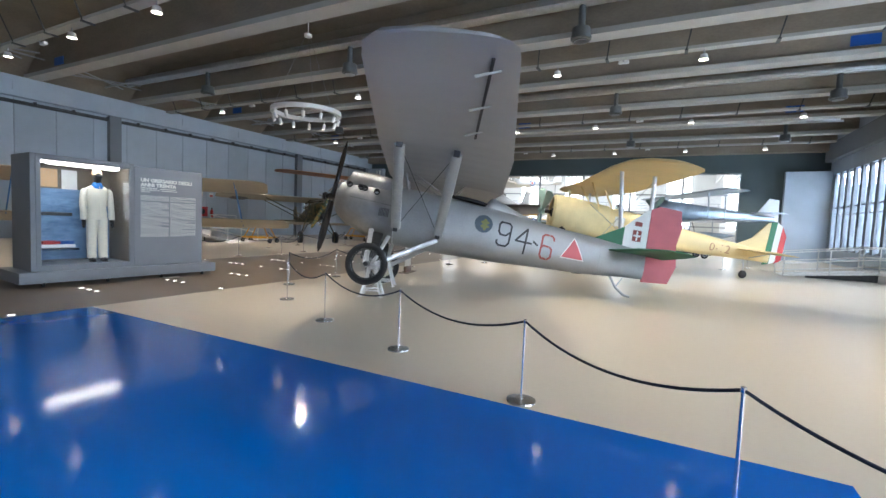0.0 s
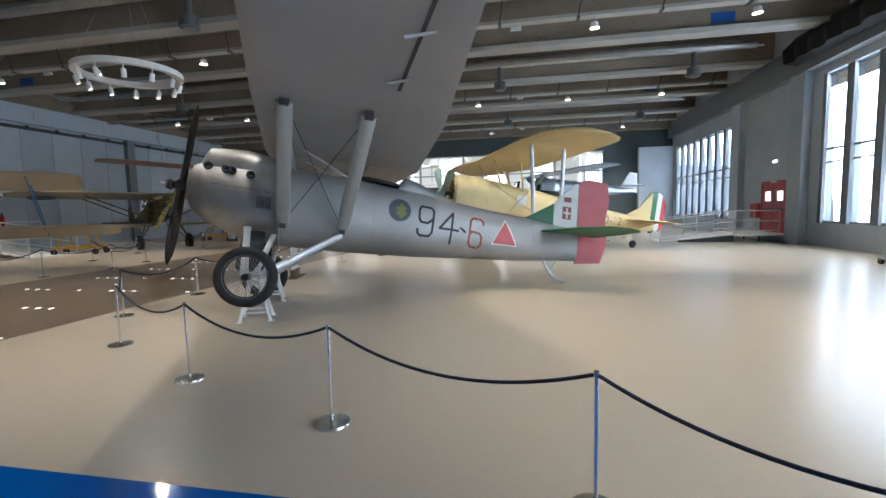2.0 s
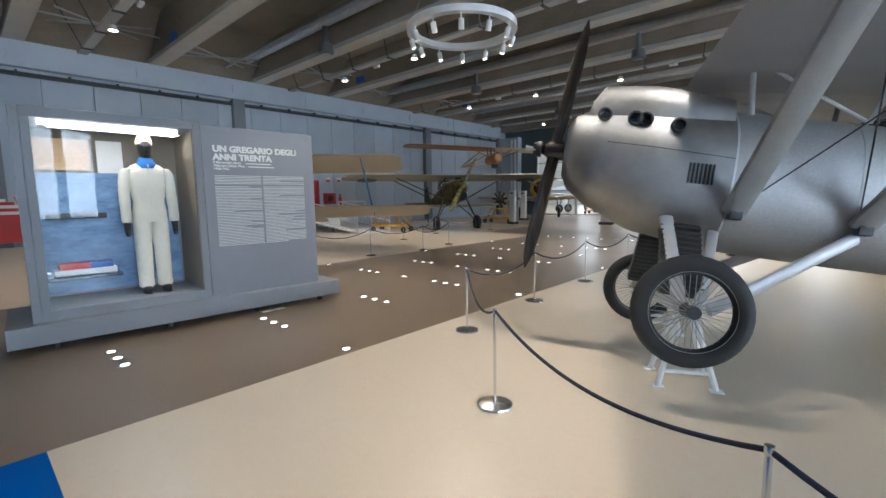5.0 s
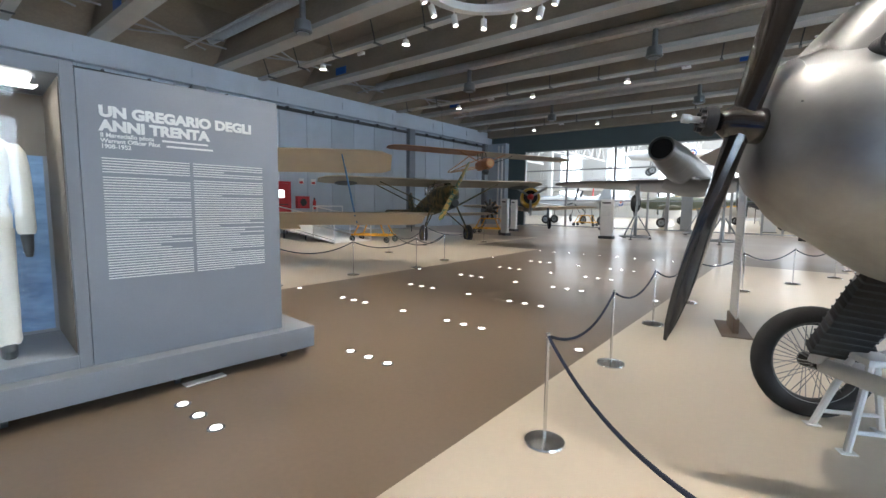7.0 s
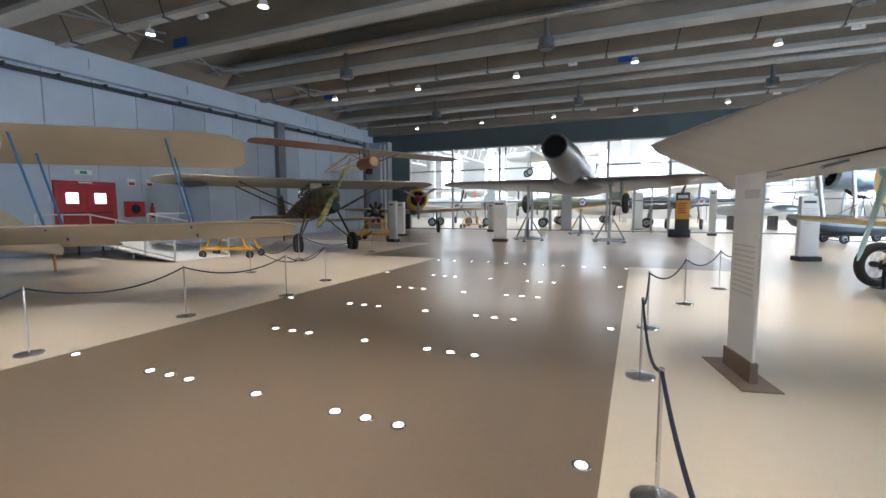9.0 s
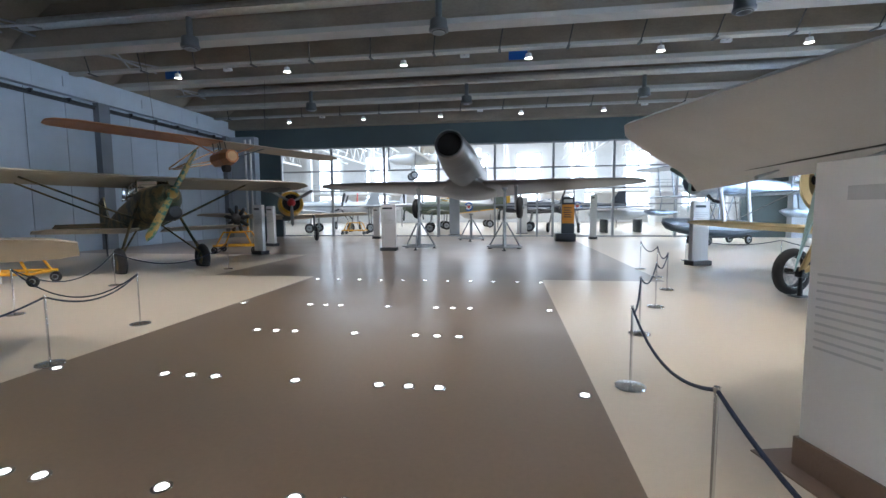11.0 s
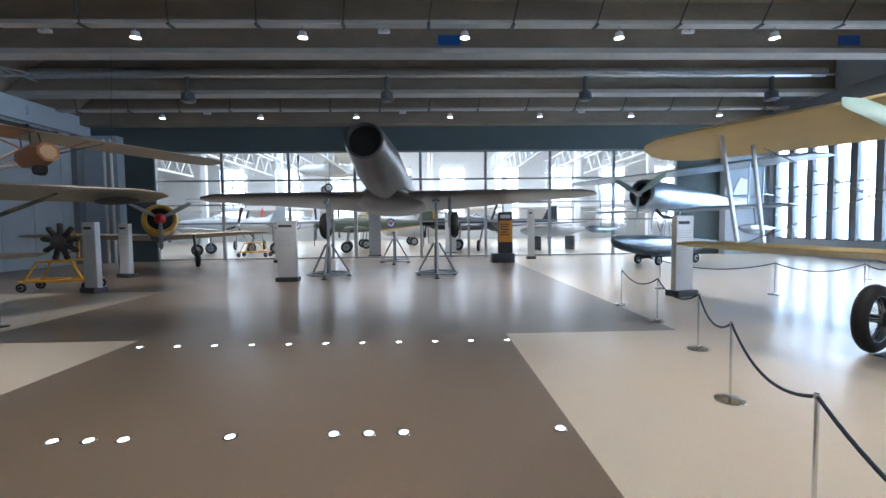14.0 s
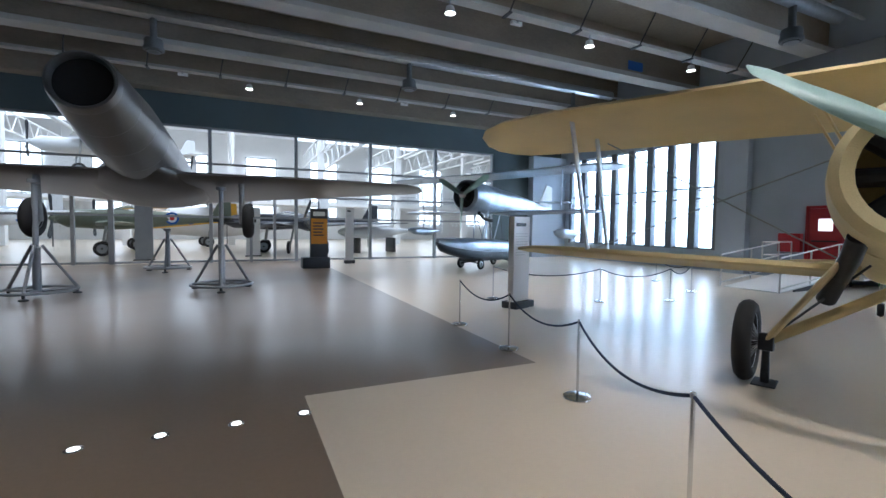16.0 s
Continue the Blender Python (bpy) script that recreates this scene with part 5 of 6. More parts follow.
for y in BEAMS[4::2]:
    for x in (-24.4, -8.6, 5.4):
        s = part("blue_sign_plate", soft_box(x - 0.38, x + 0.38, y - 0.175, y - 0.14, 7.86, 8.2, 0.004, 1), BLUESIGN)
        tagged(s, "plain blue plate fixed to a roof beam", "sign", "blue plates")
for k in range(9):
    bm = bmesh.new()
    x = XW + 0.9 + 0.9 * (k % 2)
    y = BEAMS[k] + 2.2
    for a, b in (((-0.1, -1.4), (1.6, 1.4)), ((1.6, -1.4), (-0.1, 1.4)), ((0.7, -1.9), (0.7, 1.9))):
        rod(bm, (x + a[0], y + a[1], 8.05), (x + b[0], y + b[1], 8.05), 0.035, seg=6)
    br = part("roof_brace", bm, STEELP)
    tagged(br, "grey steel roof bracing near the wall", "brace", "roof braces")

RG = thing("ring_chandelier", "white ring chandelier with small spotlights, hung on cables", "chandelier", pose(-10.19, 10.52, 4.86))
rings = [[(r * math.cos(a), r * math.sin(a), z) for r, z in ((0.93, -0.06), (1.07, -0.06), (1.07, 0.06), (0.93, 0.06))] for a in [2 * math.pi * k / 48 for k in range(48)]]
part("ring", loft(bmesh.new(), rings, False, True), WHITEP, RG, "flat white ring")
for k in range(12):
    a = 2 * math.pi * (k + 0.3) / 12
    sp = part("spot_head", lathe(bmesh.new(), [(0.01, 0.0), (0.05, 0.0), (0.052, -0.17), (0.04, -0.18), (0.035, -0.12), (0.01, -0.12)], 14), WHITEP, RG)
    sp.matrix_basis = Matrix.Translation((math.cos(a), math.sin(a), -0.16)) @ pose(0, 0, 0, 18, 0, math.degrees(a) + 90)
    part("lens", lathe(bmesh.new(), [(0.002, -0.135), (0.034, -0.135), (0.034, -0.128), (0.002, -0.128)], 12), LAMPON, sp, "glowing lens")
    part("bracket", rod(bmesh.new(), (math.cos(a), math.sin(a), -0.05), (math.cos(a), math.sin(a), -0.18), 0.012, seg=6), WHITEP, RG)
for k in range(3):
    a = 2 * math.pi * k / 3
    part("cable", rod(bmesh.new(), (math.cos(a), math.sin(a), 0.05), (0.05 * math.cos(a), 0.05 * math.sin(a), 2.4), 0.006, seg=5), STEELP, RG)
part("stem", rod(bmesh.new(), (0, 0, 2.35), (0, 0, 4.4), 0.012, seg=6), WHITEP, RG)
part("rose", lathe(bmesh.new(), [(0.01, 2.3), (0.12, 2.32), (0.12, 2.4), (0.01, 2.42)], 16), WHITEP, RG)
for k in range(4):
    a = math.pi / 4 + math.pi / 2 * k
    lamp("chandelier_light", "SPOT", look((-10.19 + math.cos(a), 10.52 + math.sin(a), 4.5), (-10.19 + 3.2 * math.cos(a), 10.52 + 3.2 * math.sin(a), 0)), RING_W, WARM, angle=95, soft=0.06)

# ---- showcase with a flying suit ----
CASEG = mat("grey_showcase_panel", (0.22, 0.235, 0.265), 0.5, vary=0.05, scale=3, grain=60, bump=0.03)
CASEL = mat("light_grey_plinth", (0.2, 0.213, 0.235), 0.5, vary=0.05, scale=3, grain=60, bump=0.03)
TXT = mat("white_print", (0.72, 0.72, 0.7), 0.6, vary=0.03, scale=10)
SUIT = mat("off_white_cotton_suit", (0.72, 0.68, 0.58), 0.85, vary=0.1, scale=6, grain=60, bump=0.25)
# mottled blue that paints the blue floor's reflection into the cabinet
BLUEREFL = mat("painted_blue_floor_reflection", (0.2, 0.33, 0.52), 0.4, vary=0.35, scale=2.2, grain=12, tint=(0.06, 0.14, 0.3), stretch=(1, 1, 3))
CS = thing("showcase", "grey showcase with a lit glass cabinet and text panel", "showcase", pose(-10.708, 3.834, 0, 0, 0, -4.4))
part("plinth", soft_box(-1.35, 0, -0.1, 3.78, 0.09, 0.31, 0.008), CASEL, CS, "light grey plinth")
for y in (0.3, 1.4, 2.5, 3.5):
    for x in (-1.1, -0.15):
        part("castor", lathe(bmesh.new(), [(0.005, -0.02), (0.045, -0.02), (0.045, 0.02), (0.005, 0.02)], 14, "Y", (x, y, 0.045)), STEELD, CS)
        part("castor_fork", box(bmesh.new(), x - 0.02, x + 0.02, y - 0.03, y + 0.03, 0.06, 0.095), STEELP, CS, "", False)
part("text_panel", soft_box(-0.5, -0.16, 1.93, 3.5, 0.31, 2.6, 0.006), CASEG, CS, "dark grey text panel")
for nm, dims in (("side_panel", (-1.2, -0.16, 0.12, 0.2, 0.31, 2.64)), ("side_panel", (-1.2, -0.16, 1.84, 1.925, 0.31, 2.64)), ("back_panel", (-1.2, -1.14, 0.2, 1.84, 0.31, 2.64)), ("top_panel", (-1.2, -0.16, 0.2, 1.84, 2.53, 2.64)), ("sill", (-1.2, -0.16, 0.2, 1.84, 0.31, 0.42))):
    part(nm, soft_box(*dims, 0.004, 1), CASEL, CS)
part("frame", soft_box(-0.2, -0.15, 0.2, 0.28, 0.42, 2.53, 0.004, 1), CASEL, CS)
LINING = mat("dark_taupe_lining", (0.17, 0.145, 0.115), 0.8, vary=0.1, scale=3, grain=60, bump=0.05)
for dims in ((-1.138, -1.132, 0.21, 1.835, 2.0, 2.52), (-1.13, -0.2, 1.83, 1.838, 0.43, 2.52), (-1.13, -0.2, 0.202, 0.21, 0.43, 2.52)):
    part("lining", box(bmesh.new(), *dims), LINING, CS, "dark taupe inner lining", False)
pg = part("glass_door", box(bmesh.new(), -0.185, -0.177, 0.28, 1.84, 0.42, 2.53), CASEGLASS, CS, "clear glass front", False)
pg.visible_shadow = False
part("light_tube", soft_box(-0.45, -0.3, 0.35, 1.7, 2.49, 2.525, 0.01), TUBEON, CS, "glowing light strip")
lamp("showcase_light", "AREA", look((-11.05, 4.95, 2.47), (-11.1, 4.95, 0)), 7, (1.0, 0.95, 0.85), w=1.3, h=0.2)
# flat panel carrying the painted blue reflection, no real print
part("reflection_panel", box(bmesh.new(), -1.135, -1.128, 0.24, 1.8, 0.45, 2.0), BLUEREFL, CS, "back panel painted with the blue floor's reflection", False)
part("map_print", box(bmesh.new(), -1.135, -1.125, 0.3, 0.85, 2.03, 2.42), PALEWOOD, CS, "framed pale document", False)
part("document", box(bmesh.new(), -1.135, -1.125, 0.92, 1.2, 2.0, 2.42), TXT, CS, "pale document", False)
for k, (y0, y1, z0, mm) in enumerate(((0.35, 0.95, 0.75, WHITEP), (0.4, 0.7, 0.82, REDM), (0.6, 0.92, 0.82, BLUESIGN), (0.32, 0.9, 1.42, STEELD))):
    part("exhibit", soft_box(-0.75, -0.5, y0, y1, z0, z0 + 0.07, 0.01), mm, CS)
part("shelf", soft_box(-1.1, -0.45, 0.22, 1.0, 0.7, 0.74, 0.004, 1), CLEAR, CS)
T0 = pose(-0.155, 2.06, 2.27, 90, 0, 90)
W1 = Matrix.Diagonal((1.08, 1, 1, 1))
lettering("title", "UN GREGARIO DEGLI", 0.112, TXT, CS, T0 @ W1, 1.0, 0.003, "white panel title", 0.006)
lettering("title", "ANNI TRENTA", 0.112, TXT, CS, pose(-0.155, 2.06, 2.162, 90, 0, 90) @ W1, 1.0, 0.003, "white panel title", 0.006)
for k, (words, x, wdt) in enumerate((("Il Maresciallo pilota", 0.42, 0.36), ("Warrant Officer Pilot", 0.45, 0.37), ("1908-1952", 0, 0))):
    lettering("subtitle", words, 0.046, TXT, CS, pose(-0.156, 2.06, 2.112 - 0.043 * k, 90, 0, 90), 1.0, 0.002, "white subtitle", 0.001)
    if wdt:
        part("subtitle_line", box(bmesh.new(), -0.16, -0.153, 2.06 + x, 2.06 + x + wdt, 2.114 - 0.043 * k, 2.129 - 0.043 * k), TXT, CS, "", False)
random.seed(4)
for c in range(2):
    y0 = 2.06 + 0.65 * c
    for k in range(46):
        z = 1.945 - 0.0212 * k
        if k == 6:
            continue
        wdt = 0.62 if random.random() < 0.88 else random.uniform(0.2, 0.5)
        part("text_line", box(bmesh.new(), -0.16, -0.153, y0, y0 + wdt, z, z + 0.0075), TXT, CS, "", False)

bm = bmesh.new()
SCARF = mat("bright_blue_scarf", (0.02, 0.14, 0.42), 0.85, vary=0.2, scale=14, grain=90, bump=0.3)
HELMET = mat("pale_tan_leather_helmet", (0.62, 0.45, 0.28), 0.6, vary=0.12, scale=14, grain=90, bump=0.15)
mats = [SUIT, BLACKP, SCARF, HELMET]


def grow(shape_fn, slot):
    before = set(bm.faces)
    shape_fn()
    for f in bm.faces:
        if f not in before:
            f.material_index = slot


def ellipse_stack(rows, seg=18):
    loft(bm, [[(cx + rx * math.cos(a), cy + ry * math.sin(a), z) for a in [2 * math.pi * k / seg for k in range(seg)]] for z, cx, cy, rx, ry in rows])


grow(lambda: ellipse_stack([(0.84, 0, 0, 0.12, 0.185), (0.95, 0, 0, 0.135, 0.195), (1.05, 0, 0, 0.12, 0.175), (1.09, 0, 0, 0.118, 0.172), (1.13, 0, 0, 0.128, 0.185), (1.3, 0, 0, 0.14, 0.205), (1.4, 0, 0, 0.135, 0.222), (1.455, 0, 0, 0.115, 0.212), (1.495, 0, 0, 0.09, 0.16), (1.525, 0, 0, 0.07, 0.085)], 28), 0)
grow(lambda: box(bm, 0.118, 0.142, -0.007, 0.007, 0.9, 1.5), 0)
for s in (-1, 1):
    grow(lambda: ellipse_stack([(0.07, 0.02, s * 0.105, 0.07, 0.075), (0.1, 0.015, s * 0.105, 0.085, 0.09), (0.17, 0.0, s * 0.105, 0.08, 0.086), (0.3, 0.0, s * 0.105, 0.085, 0.09), (0.5, 0, s * 0.102, 0.088, 0.092), (0.7, 0, s * 0.098, 0.1, 0.1), (0.88, 0, s * 0.095, 0.12, 0.105)], 22), 0)
    grow(lambda: ellipse_stack([(0.0, 0.06, s * 0.11, 0.14, 0.05), (0.05, 0.05, s * 0.11, 0.13, 0.05), (0.09, 0.01, s * 0.11, 0.06, 0.05)]), 1)
    grow(lambda: ellipse_stack([(0.84, 0.05, s * 0.262, 0.052, 0.05), (0.87, 0.05, s * 0.262, 0.062, 0.06), (1.0, 0.035, s * 0.262, 0.062, 0.058), (1.1, 0.015, s * 0.26, 0.07, 0.062), (1.2, 0.0, s * 0.256, 0.072, 0.062), (1.32, 0.0, s * 0.245, 0.08, 0.066), (1.41, 0.0, s * 0.225, 0.085, 0.07), (1.46, 0.0, s * 0.195, 0.07, 0.06)], 20), 0)
    grow(lambda: ellipse_stack([(0.68, 0.07, s * 0.265, 0.03, 0.02), (0.73, 0.065, s * 0.265, 0.048, 0.032), (0.8, 0.055, s * 0.262, 0.045, 0.038), (0.86, 0.05, s * 0.262, 0.045, 0.042)], 14), 1)
grow(lambda: ellipse_stack([(1.46, 0.06, 0, 0.085, 0.075), (1.5, 0.03, 0, 0.105, 0.11), (1.55, 0.015, 0, 0.088, 0.09), (1.585, 0.01, 0, 0.068, 0.07)], 20), 2)
grow(lambda: ellipse_stack([(1.56, 0.01, 0, 0.06, 0.05), (1.6, 0.025, 0, 0.085, 0.065), (1.66, 0.025, 0, 0.1, 0.078), (1.72, 0.02, 0, 0.105, 0.083), (1.77, 0.01, 0, 0.1, 0.08)], 22), 1)
grow(lambda: ellipse_stack([(1.735, 0.0, 0, 0.113, 0.094), (1.79, 0.0, 0, 0.108, 0.09), (1.83, 0, 0, 0.085, 0.07), (1.855, 0, 0, 0.045, 0.04), (1.862, 0, 0, 0.01, 0.01)], 22), 3)
for s in (-1, 1):
    grow(lambda: ellipse_stack([(1.69, 0.1, s * 0.038, 0.02, 0.03), (1.715, 0.1, s * 0.038, 0.03, 0.036), (1.74, 0.1, s * 0.038, 0.02, 0.03)], 14), 1)
man = part("flying_suit_mannequin", bm, SUIT)
for mm in mats[1:]:
    man.data.materials.append(mm)
man.matrix_world = pose(-10.708, 3.834, 0, 0, 0, -4.4) @ pose(-0.56, 1.36, 0.425) @ Matrix.Diagonal((1.0, 1.0, 1.105, 1))
tagged(man, "museum mannequin in a white cotton flying suit inside the showcase", "mannequin")


# ---- doors, ramps and wall fittings ----
EXITG = mat("pale_green_sign", (0.05, 0.3, 0.2), 0.5, vary=0.05)
DGLASS = glow("frosted_lit_door_pane", (0.9, 0.97, 1.0), 1.6)
FROST = mat("frosted_white_acrylic", (0.82, 0.81, 0.8), 0.3, vary=0.03, scale=4, coat=0.3)
for node in FROST.node_tree.nodes:
    if node.type == "BSDF_PRINCIPLED":
        node.inputs["Transmission Weight"].default_value = 0.2
GREYPRINT = mat("pale_grey_print", (0.6, 0.6, 0.6), 0.6, vary=0.06, scale=9)
ORANGE = mat("orange_print", (0.75, 0.3, 0.03), 0.5, vary=0.05, scale=4)
STONE = mat("brown_steel_plate", (0.17, 0.12, 0.09), 0.5, vary=0.1, scale=4)


def double_door(name, m, label):
    d = thing(name, label, "door", m, kind="structure")
    part("frame", soft_box(-1.05, -0.95, -0.06, 0.04, 0, 2.2, 0.006, 1), RED, d)
    part("frame", soft_box(0.95, 1.05, -0.06, 0.04, 0, 2.2, 0.006, 1), RED, d)
    part("frame", soft_box(-1.05, 1.05, -0.06, 0.04, 2.1, 2.2, 0.006, 1), RED, d)
    for s in (-1, 1):
        x0, x1 = (-0.945, -0.006) if s < 0 else (0.006, 0.945)
        leaf = part("leaf", soft_box(x0, x1, -0.03, 0.02, 0.01, 2.095, 0.005, 1), RED, d, "red painted door leaf")
        xm = (x0 + x1) / 2
        part("pane", soft_box(xm - 0.2, xm + 0.2, -0.045, -0.03, 1.35, 1.75, 0.004, 1), DGLASS, leaf, "square wired-glass pane")
        part("push_bar", rod(bmesh.new(), (x0 + 0.1, -0.09, 1.0), (x1 - 0.1, -0.09, 1.0), 0.022, seg=8), BLACKP, leaf)
    part("plate", soft_box(-0.25, 0.2, -0.068, -0.06, 2.12, 2.18, 0.002, 1), TXT, d, "small white plate")
    return d


def railing(name, pts, label, h=0.95):
    r = thing(name, label, "railing", pose(*pts[0]))
    o = Vector(pts[0])
    pts = [Vector(p) - o for p in pts]
    for a, b in zip(pts, pts[1:]):
        for z in (h, h * 0.55, 0.12):
            part("rail", rod(bmesh.new(), a + Vector((0, 0, z)), b + Vector((0, 0, z)), 0.024, seg=8), WHITEP, r)
        n = max(1, int((b - a).length / 1.1))
        for k in range(n + 1):
            p = a + (b - a) * k / n
            part("post", rod(bmesh.new(), p, p + Vector((0, 0, h)), 0.024, seg=8), WHITEP, r)
    return r


def ramp(name, m, length, width, h, label):
    t = thing(name, label, "ramp", m)
    part("deck", loft(bmesh.new(), [[(0, y, 0.0), (0, y, 0.02), (length, y, h), (length, y, h - 0.05)] for y in (0, width)]), WHITEP, t, "white non-slip ramp deck", False)
    part("landing", soft_box(length + 0.005, length + 2.2, -0.6, width + 0.8, h - 0.06, h, 0.008, 1), WHITEP, t)
    for x in (length * 0.5, length * 0.9, length + 1.0, length + 2.1):
        for y in (0.1, width - 0.1):
            part("leg", rod(bmesh.new(), (x, y, 0), (x, y, h * min(1, x / length) - 0.06), 0.03, seg=8), STEELD, t)
    part("skirt", loft(bmesh.new(), [[(length * 0.25, y, 0.0), (length * 0.25, y, h * 0.2), (length, y, h - 0.07), (length, y, 0.0)] for y in (0.03, 0.05)]), BLACKP, t, "dark side skirt", False)
    return t


double_door("door_1", pose(XW + 0.07, 17.0, 0.5, 0, 0, 90), "red double fire door with lit square panes")
ramp("ramp", pose(-20.9, 17.75, 0, 0, 0, 180), 4.2, 1.9, 0.5, "white access ramp up to the red door")
railing("railing", [(-20.9, 15.85, 0.0), (-25.1, 15.85, 0.5), (-27.3, 15.3, 0.5)], "white tubular ramp railing")
railing("railing", [(-20.9, 17.8, 0.0), (-25.1, 17.8, 0.5), (-25.1, 19.6, 0.5), (-27.3, 19.6, 0.5)], "white tubular ramp railing with landing")
double_door("door_2", pose(XE - 0.07, 22.9, 0.35, 0, 0, -90), "red double fire door with lit square panes")
ramp("ramp", pose(4.4, 22.2, 0, 0, 0, 0), 2.9, 1.5, 0.35, "white access ramp along the window wall")
railing("railing", [(4.4, 22.2, 0.0), (7.3, 22.2, 0.35), (9.0, 22.2, 0.35)], "white tubular ramp railing")
railing("railing", [(4.4, 23.8, 0.0), (7.3, 23.8, 0.35), (7.3, 24.3, 0.35), (9.0, 24.3, 0.35)], "white tubular ramp railing with landing")


def wall_box(name, label, cat, x, y, z, w, h, d, material, facing):
    t = thing(name, label, cat, pose(x, y, z, 0, 0, facing))
    part("body", soft_box(-w / 2, w / 2, -d, 0, 0, h, 0.01), material, t)
    return t


hc = wall_box("hose_cabinet", "red fire hose cabinet fixed to the wall", "fire cabinet", XW, 18.75, 1.3, 0.75, 0.65, 0.2, RED, 90)
part("hose_reel", lathe(bmesh.new(), [(0.02, -0.215), (0.18, -0.215), (0.2, -0.2), (0.02, -0.2)], 20, "Y", (0, 0, 0.33)), BLACKP, hc)
hc = wall_box("hose_cabinet", "red fire hose cabinet beside the red door", "fire cabinet", XE, 24.4, 0.95, 0.7, 0.65, 0.2, RED, -90)
ext = thing("fire_extinguisher", "red fire extinguisher hanging on the wall", "extinguisher", pose(XW + 0.1, 19.5, 1.25))
part("cylinder", lathe(bmesh.new(), [(0.01, 0), (0.08, 0), (0.085, 0.02), (0.085, 0.45), (0.04, 0.52), (0.02, 0.55), (0.01, 0.55)], 18), REDM, ext)
part("valve", soft_box(-0.03, 0.05, -0.03, 0.03, 0.54, 0.64, 0.01), BLACKP, ext)
part("bracket", box(bmesh.new(), -0.1, -0.07, -0.05, 0.05, 0.1, 0.4), STEELD, ext, "", False)
for y, z, mm, lb in ((18.75, 2.6, REDM, "small red and white fire sign"), (19.5, 2.6, REDM, "small red and white fire sign"), (17.0, 2.95, EXITG, "pale green exit sign above the door")):
    t = wall_box("wall_sign", lb, "sign", XW, y, z, 0.32 if mm is REDM else 0.6, 0.3 if mm is REDM else 0.18, 0.02, WHITEP, 90)
    part("symbol", soft_box(-0.12, 0.12, -0.026, -0.02, 0.03, 0.15, 0.002, 1), mm, t)
for x, y, z, f in ((XE - 0.02, 22.9, 3.3, -90),):
    t = wall_box("exit_lamp", "lit emergency lamp above the door", "emergency light", x, y, z, 0.35, 0.12, 0.1, WHITEP, f)
    part("lens", soft_box(-0.14, 0.14, -0.115, -0.1, 0.01, 0.11, 0.004, 1), LAMPON, t)
# black curtain housing above the near windows
ct = thing("blackout_curtain", "long black blackout curtain gathered above the windows", "curtain", pose(XE - 0.36, 10.0, 6.75))
rings = []
for k in range(45):
    y = k * 0.25
    w = 0.45 + 0.06 * math.sin(k * 1.9)
    rings.append([(-w * 1.1, y, 0.05 + 0.03 * math.sin(k)), (-0.1, y, -0.02), (0.0, y, 0.3), (0.0, y, 0.85), (-0.25, y, 0.9), (-w * 1.2, y, 0.55)])
part("folds", loft(bmesh.new(), rings), CURTAIN, ct)
part("rail", rod(bmesh.new(), (-0.25, 0, 0.92), (-0.25, 11, 0.92), 0.03, seg=8), STEELD, ct)

# mobile ladder tower by the window
lt = thing("mobile_ladder", "tall aluminium mobile access ladder standing by the windows", "ladder", pose(8.0, 13.1, 0, 0, 0, -90))
for s in (-0.45, 0.45):
    part("stile", rod(bmesh.new(), (-1.5, s, 0.1), (0.1, s, 4.3), 0.035, seg=8), GALV, lt)
    part("stile", rod(bmesh.new(), (1.4, s, 0.1), (0.5, s, 4.3), 0.035, seg=8), GALV, lt)
    part("handrail", tube(bmesh.new(), [(-0.2, s, 4.3), (-0.05, s, 5.3), (0.8, s, 5.3), (0.8, s, 4.25)], 0.025, 8), GALV, lt)
    part("base_rail", rod(bmesh.new(), (-1.6, s, 0.16), (1.6, s, 0.16), 0.03, seg=8), GALV, lt)
    part("brace", rod(bmesh.new(), (-0.9, s, 1.7), (1.25, s, 0.7), 0.02, seg=6), GALV, lt)
    part("brace", rod(bmesh.new(), (-0.4, s, 3.0), (1.0, s, 2.2), 0.02, seg=6), GALV, lt)
    for x in (-1.5, 1.5):
        part("castor", lathe(bmesh.new(), [(0.01, -0.03), (0.08, -0.03), (0.08, 0.03), (0.01, 0.03)], 14, "Y", (x, s, 0.08)), TYRE, lt)
for k in range(15):
    f = (k + 0.5) / 15
    part("tread", soft_box(-1.56 + 1.6 * f, -1.38 + 1.6 * f, -0.43, 0.43, 0.1 + 4.2 * f, 0.13 + 4.2 * f, 0.005, 1), GALV, lt)
part("platform", soft_box(0.0, 0.85, -0.47, 0.47, 4.24, 4.3, 0.01), STEELD, lt)

# ---- information totems ----


def totem(x, y, rz, h=1.9, w=0.62, d=0.14, label="white information totem with grey text on a dark foot"):
    t = thing("information_totem", label, "information totem", pose(x, y, 0, 0, 0, rz), "information totems")
    part("foot", soft_box(-w / 2 - 0.04, w / 2 + 0.04, -d - 0.05, d + 0.05, 0, 0.14, 0.01), STEELD, t, "dark foot")
    part("board", soft_box(-w / 2, w / 2, -d / 2, d / 2, 0.14, h, 0.008), FROST, t)
    part("heading", soft_box(-w / 2 + 0.06, w / 2 - 0.14, -d / 2 - 0.004, -d / 2, h - 0.2, h - 0.13, 0.001, 1), STEELD, t)
    for k in range(9):
        part("text_line", soft_box(-w / 2 + 0.06, w / 2 - 0.06 - 0.1 * (k % 3 == 2), -d / 2 - 0.003, -d / 2, h - 0.36 - 0.055 * k, h - 0.345 - 0.055 * k, 0.001, 1), GREYPRINT, t)
    return t


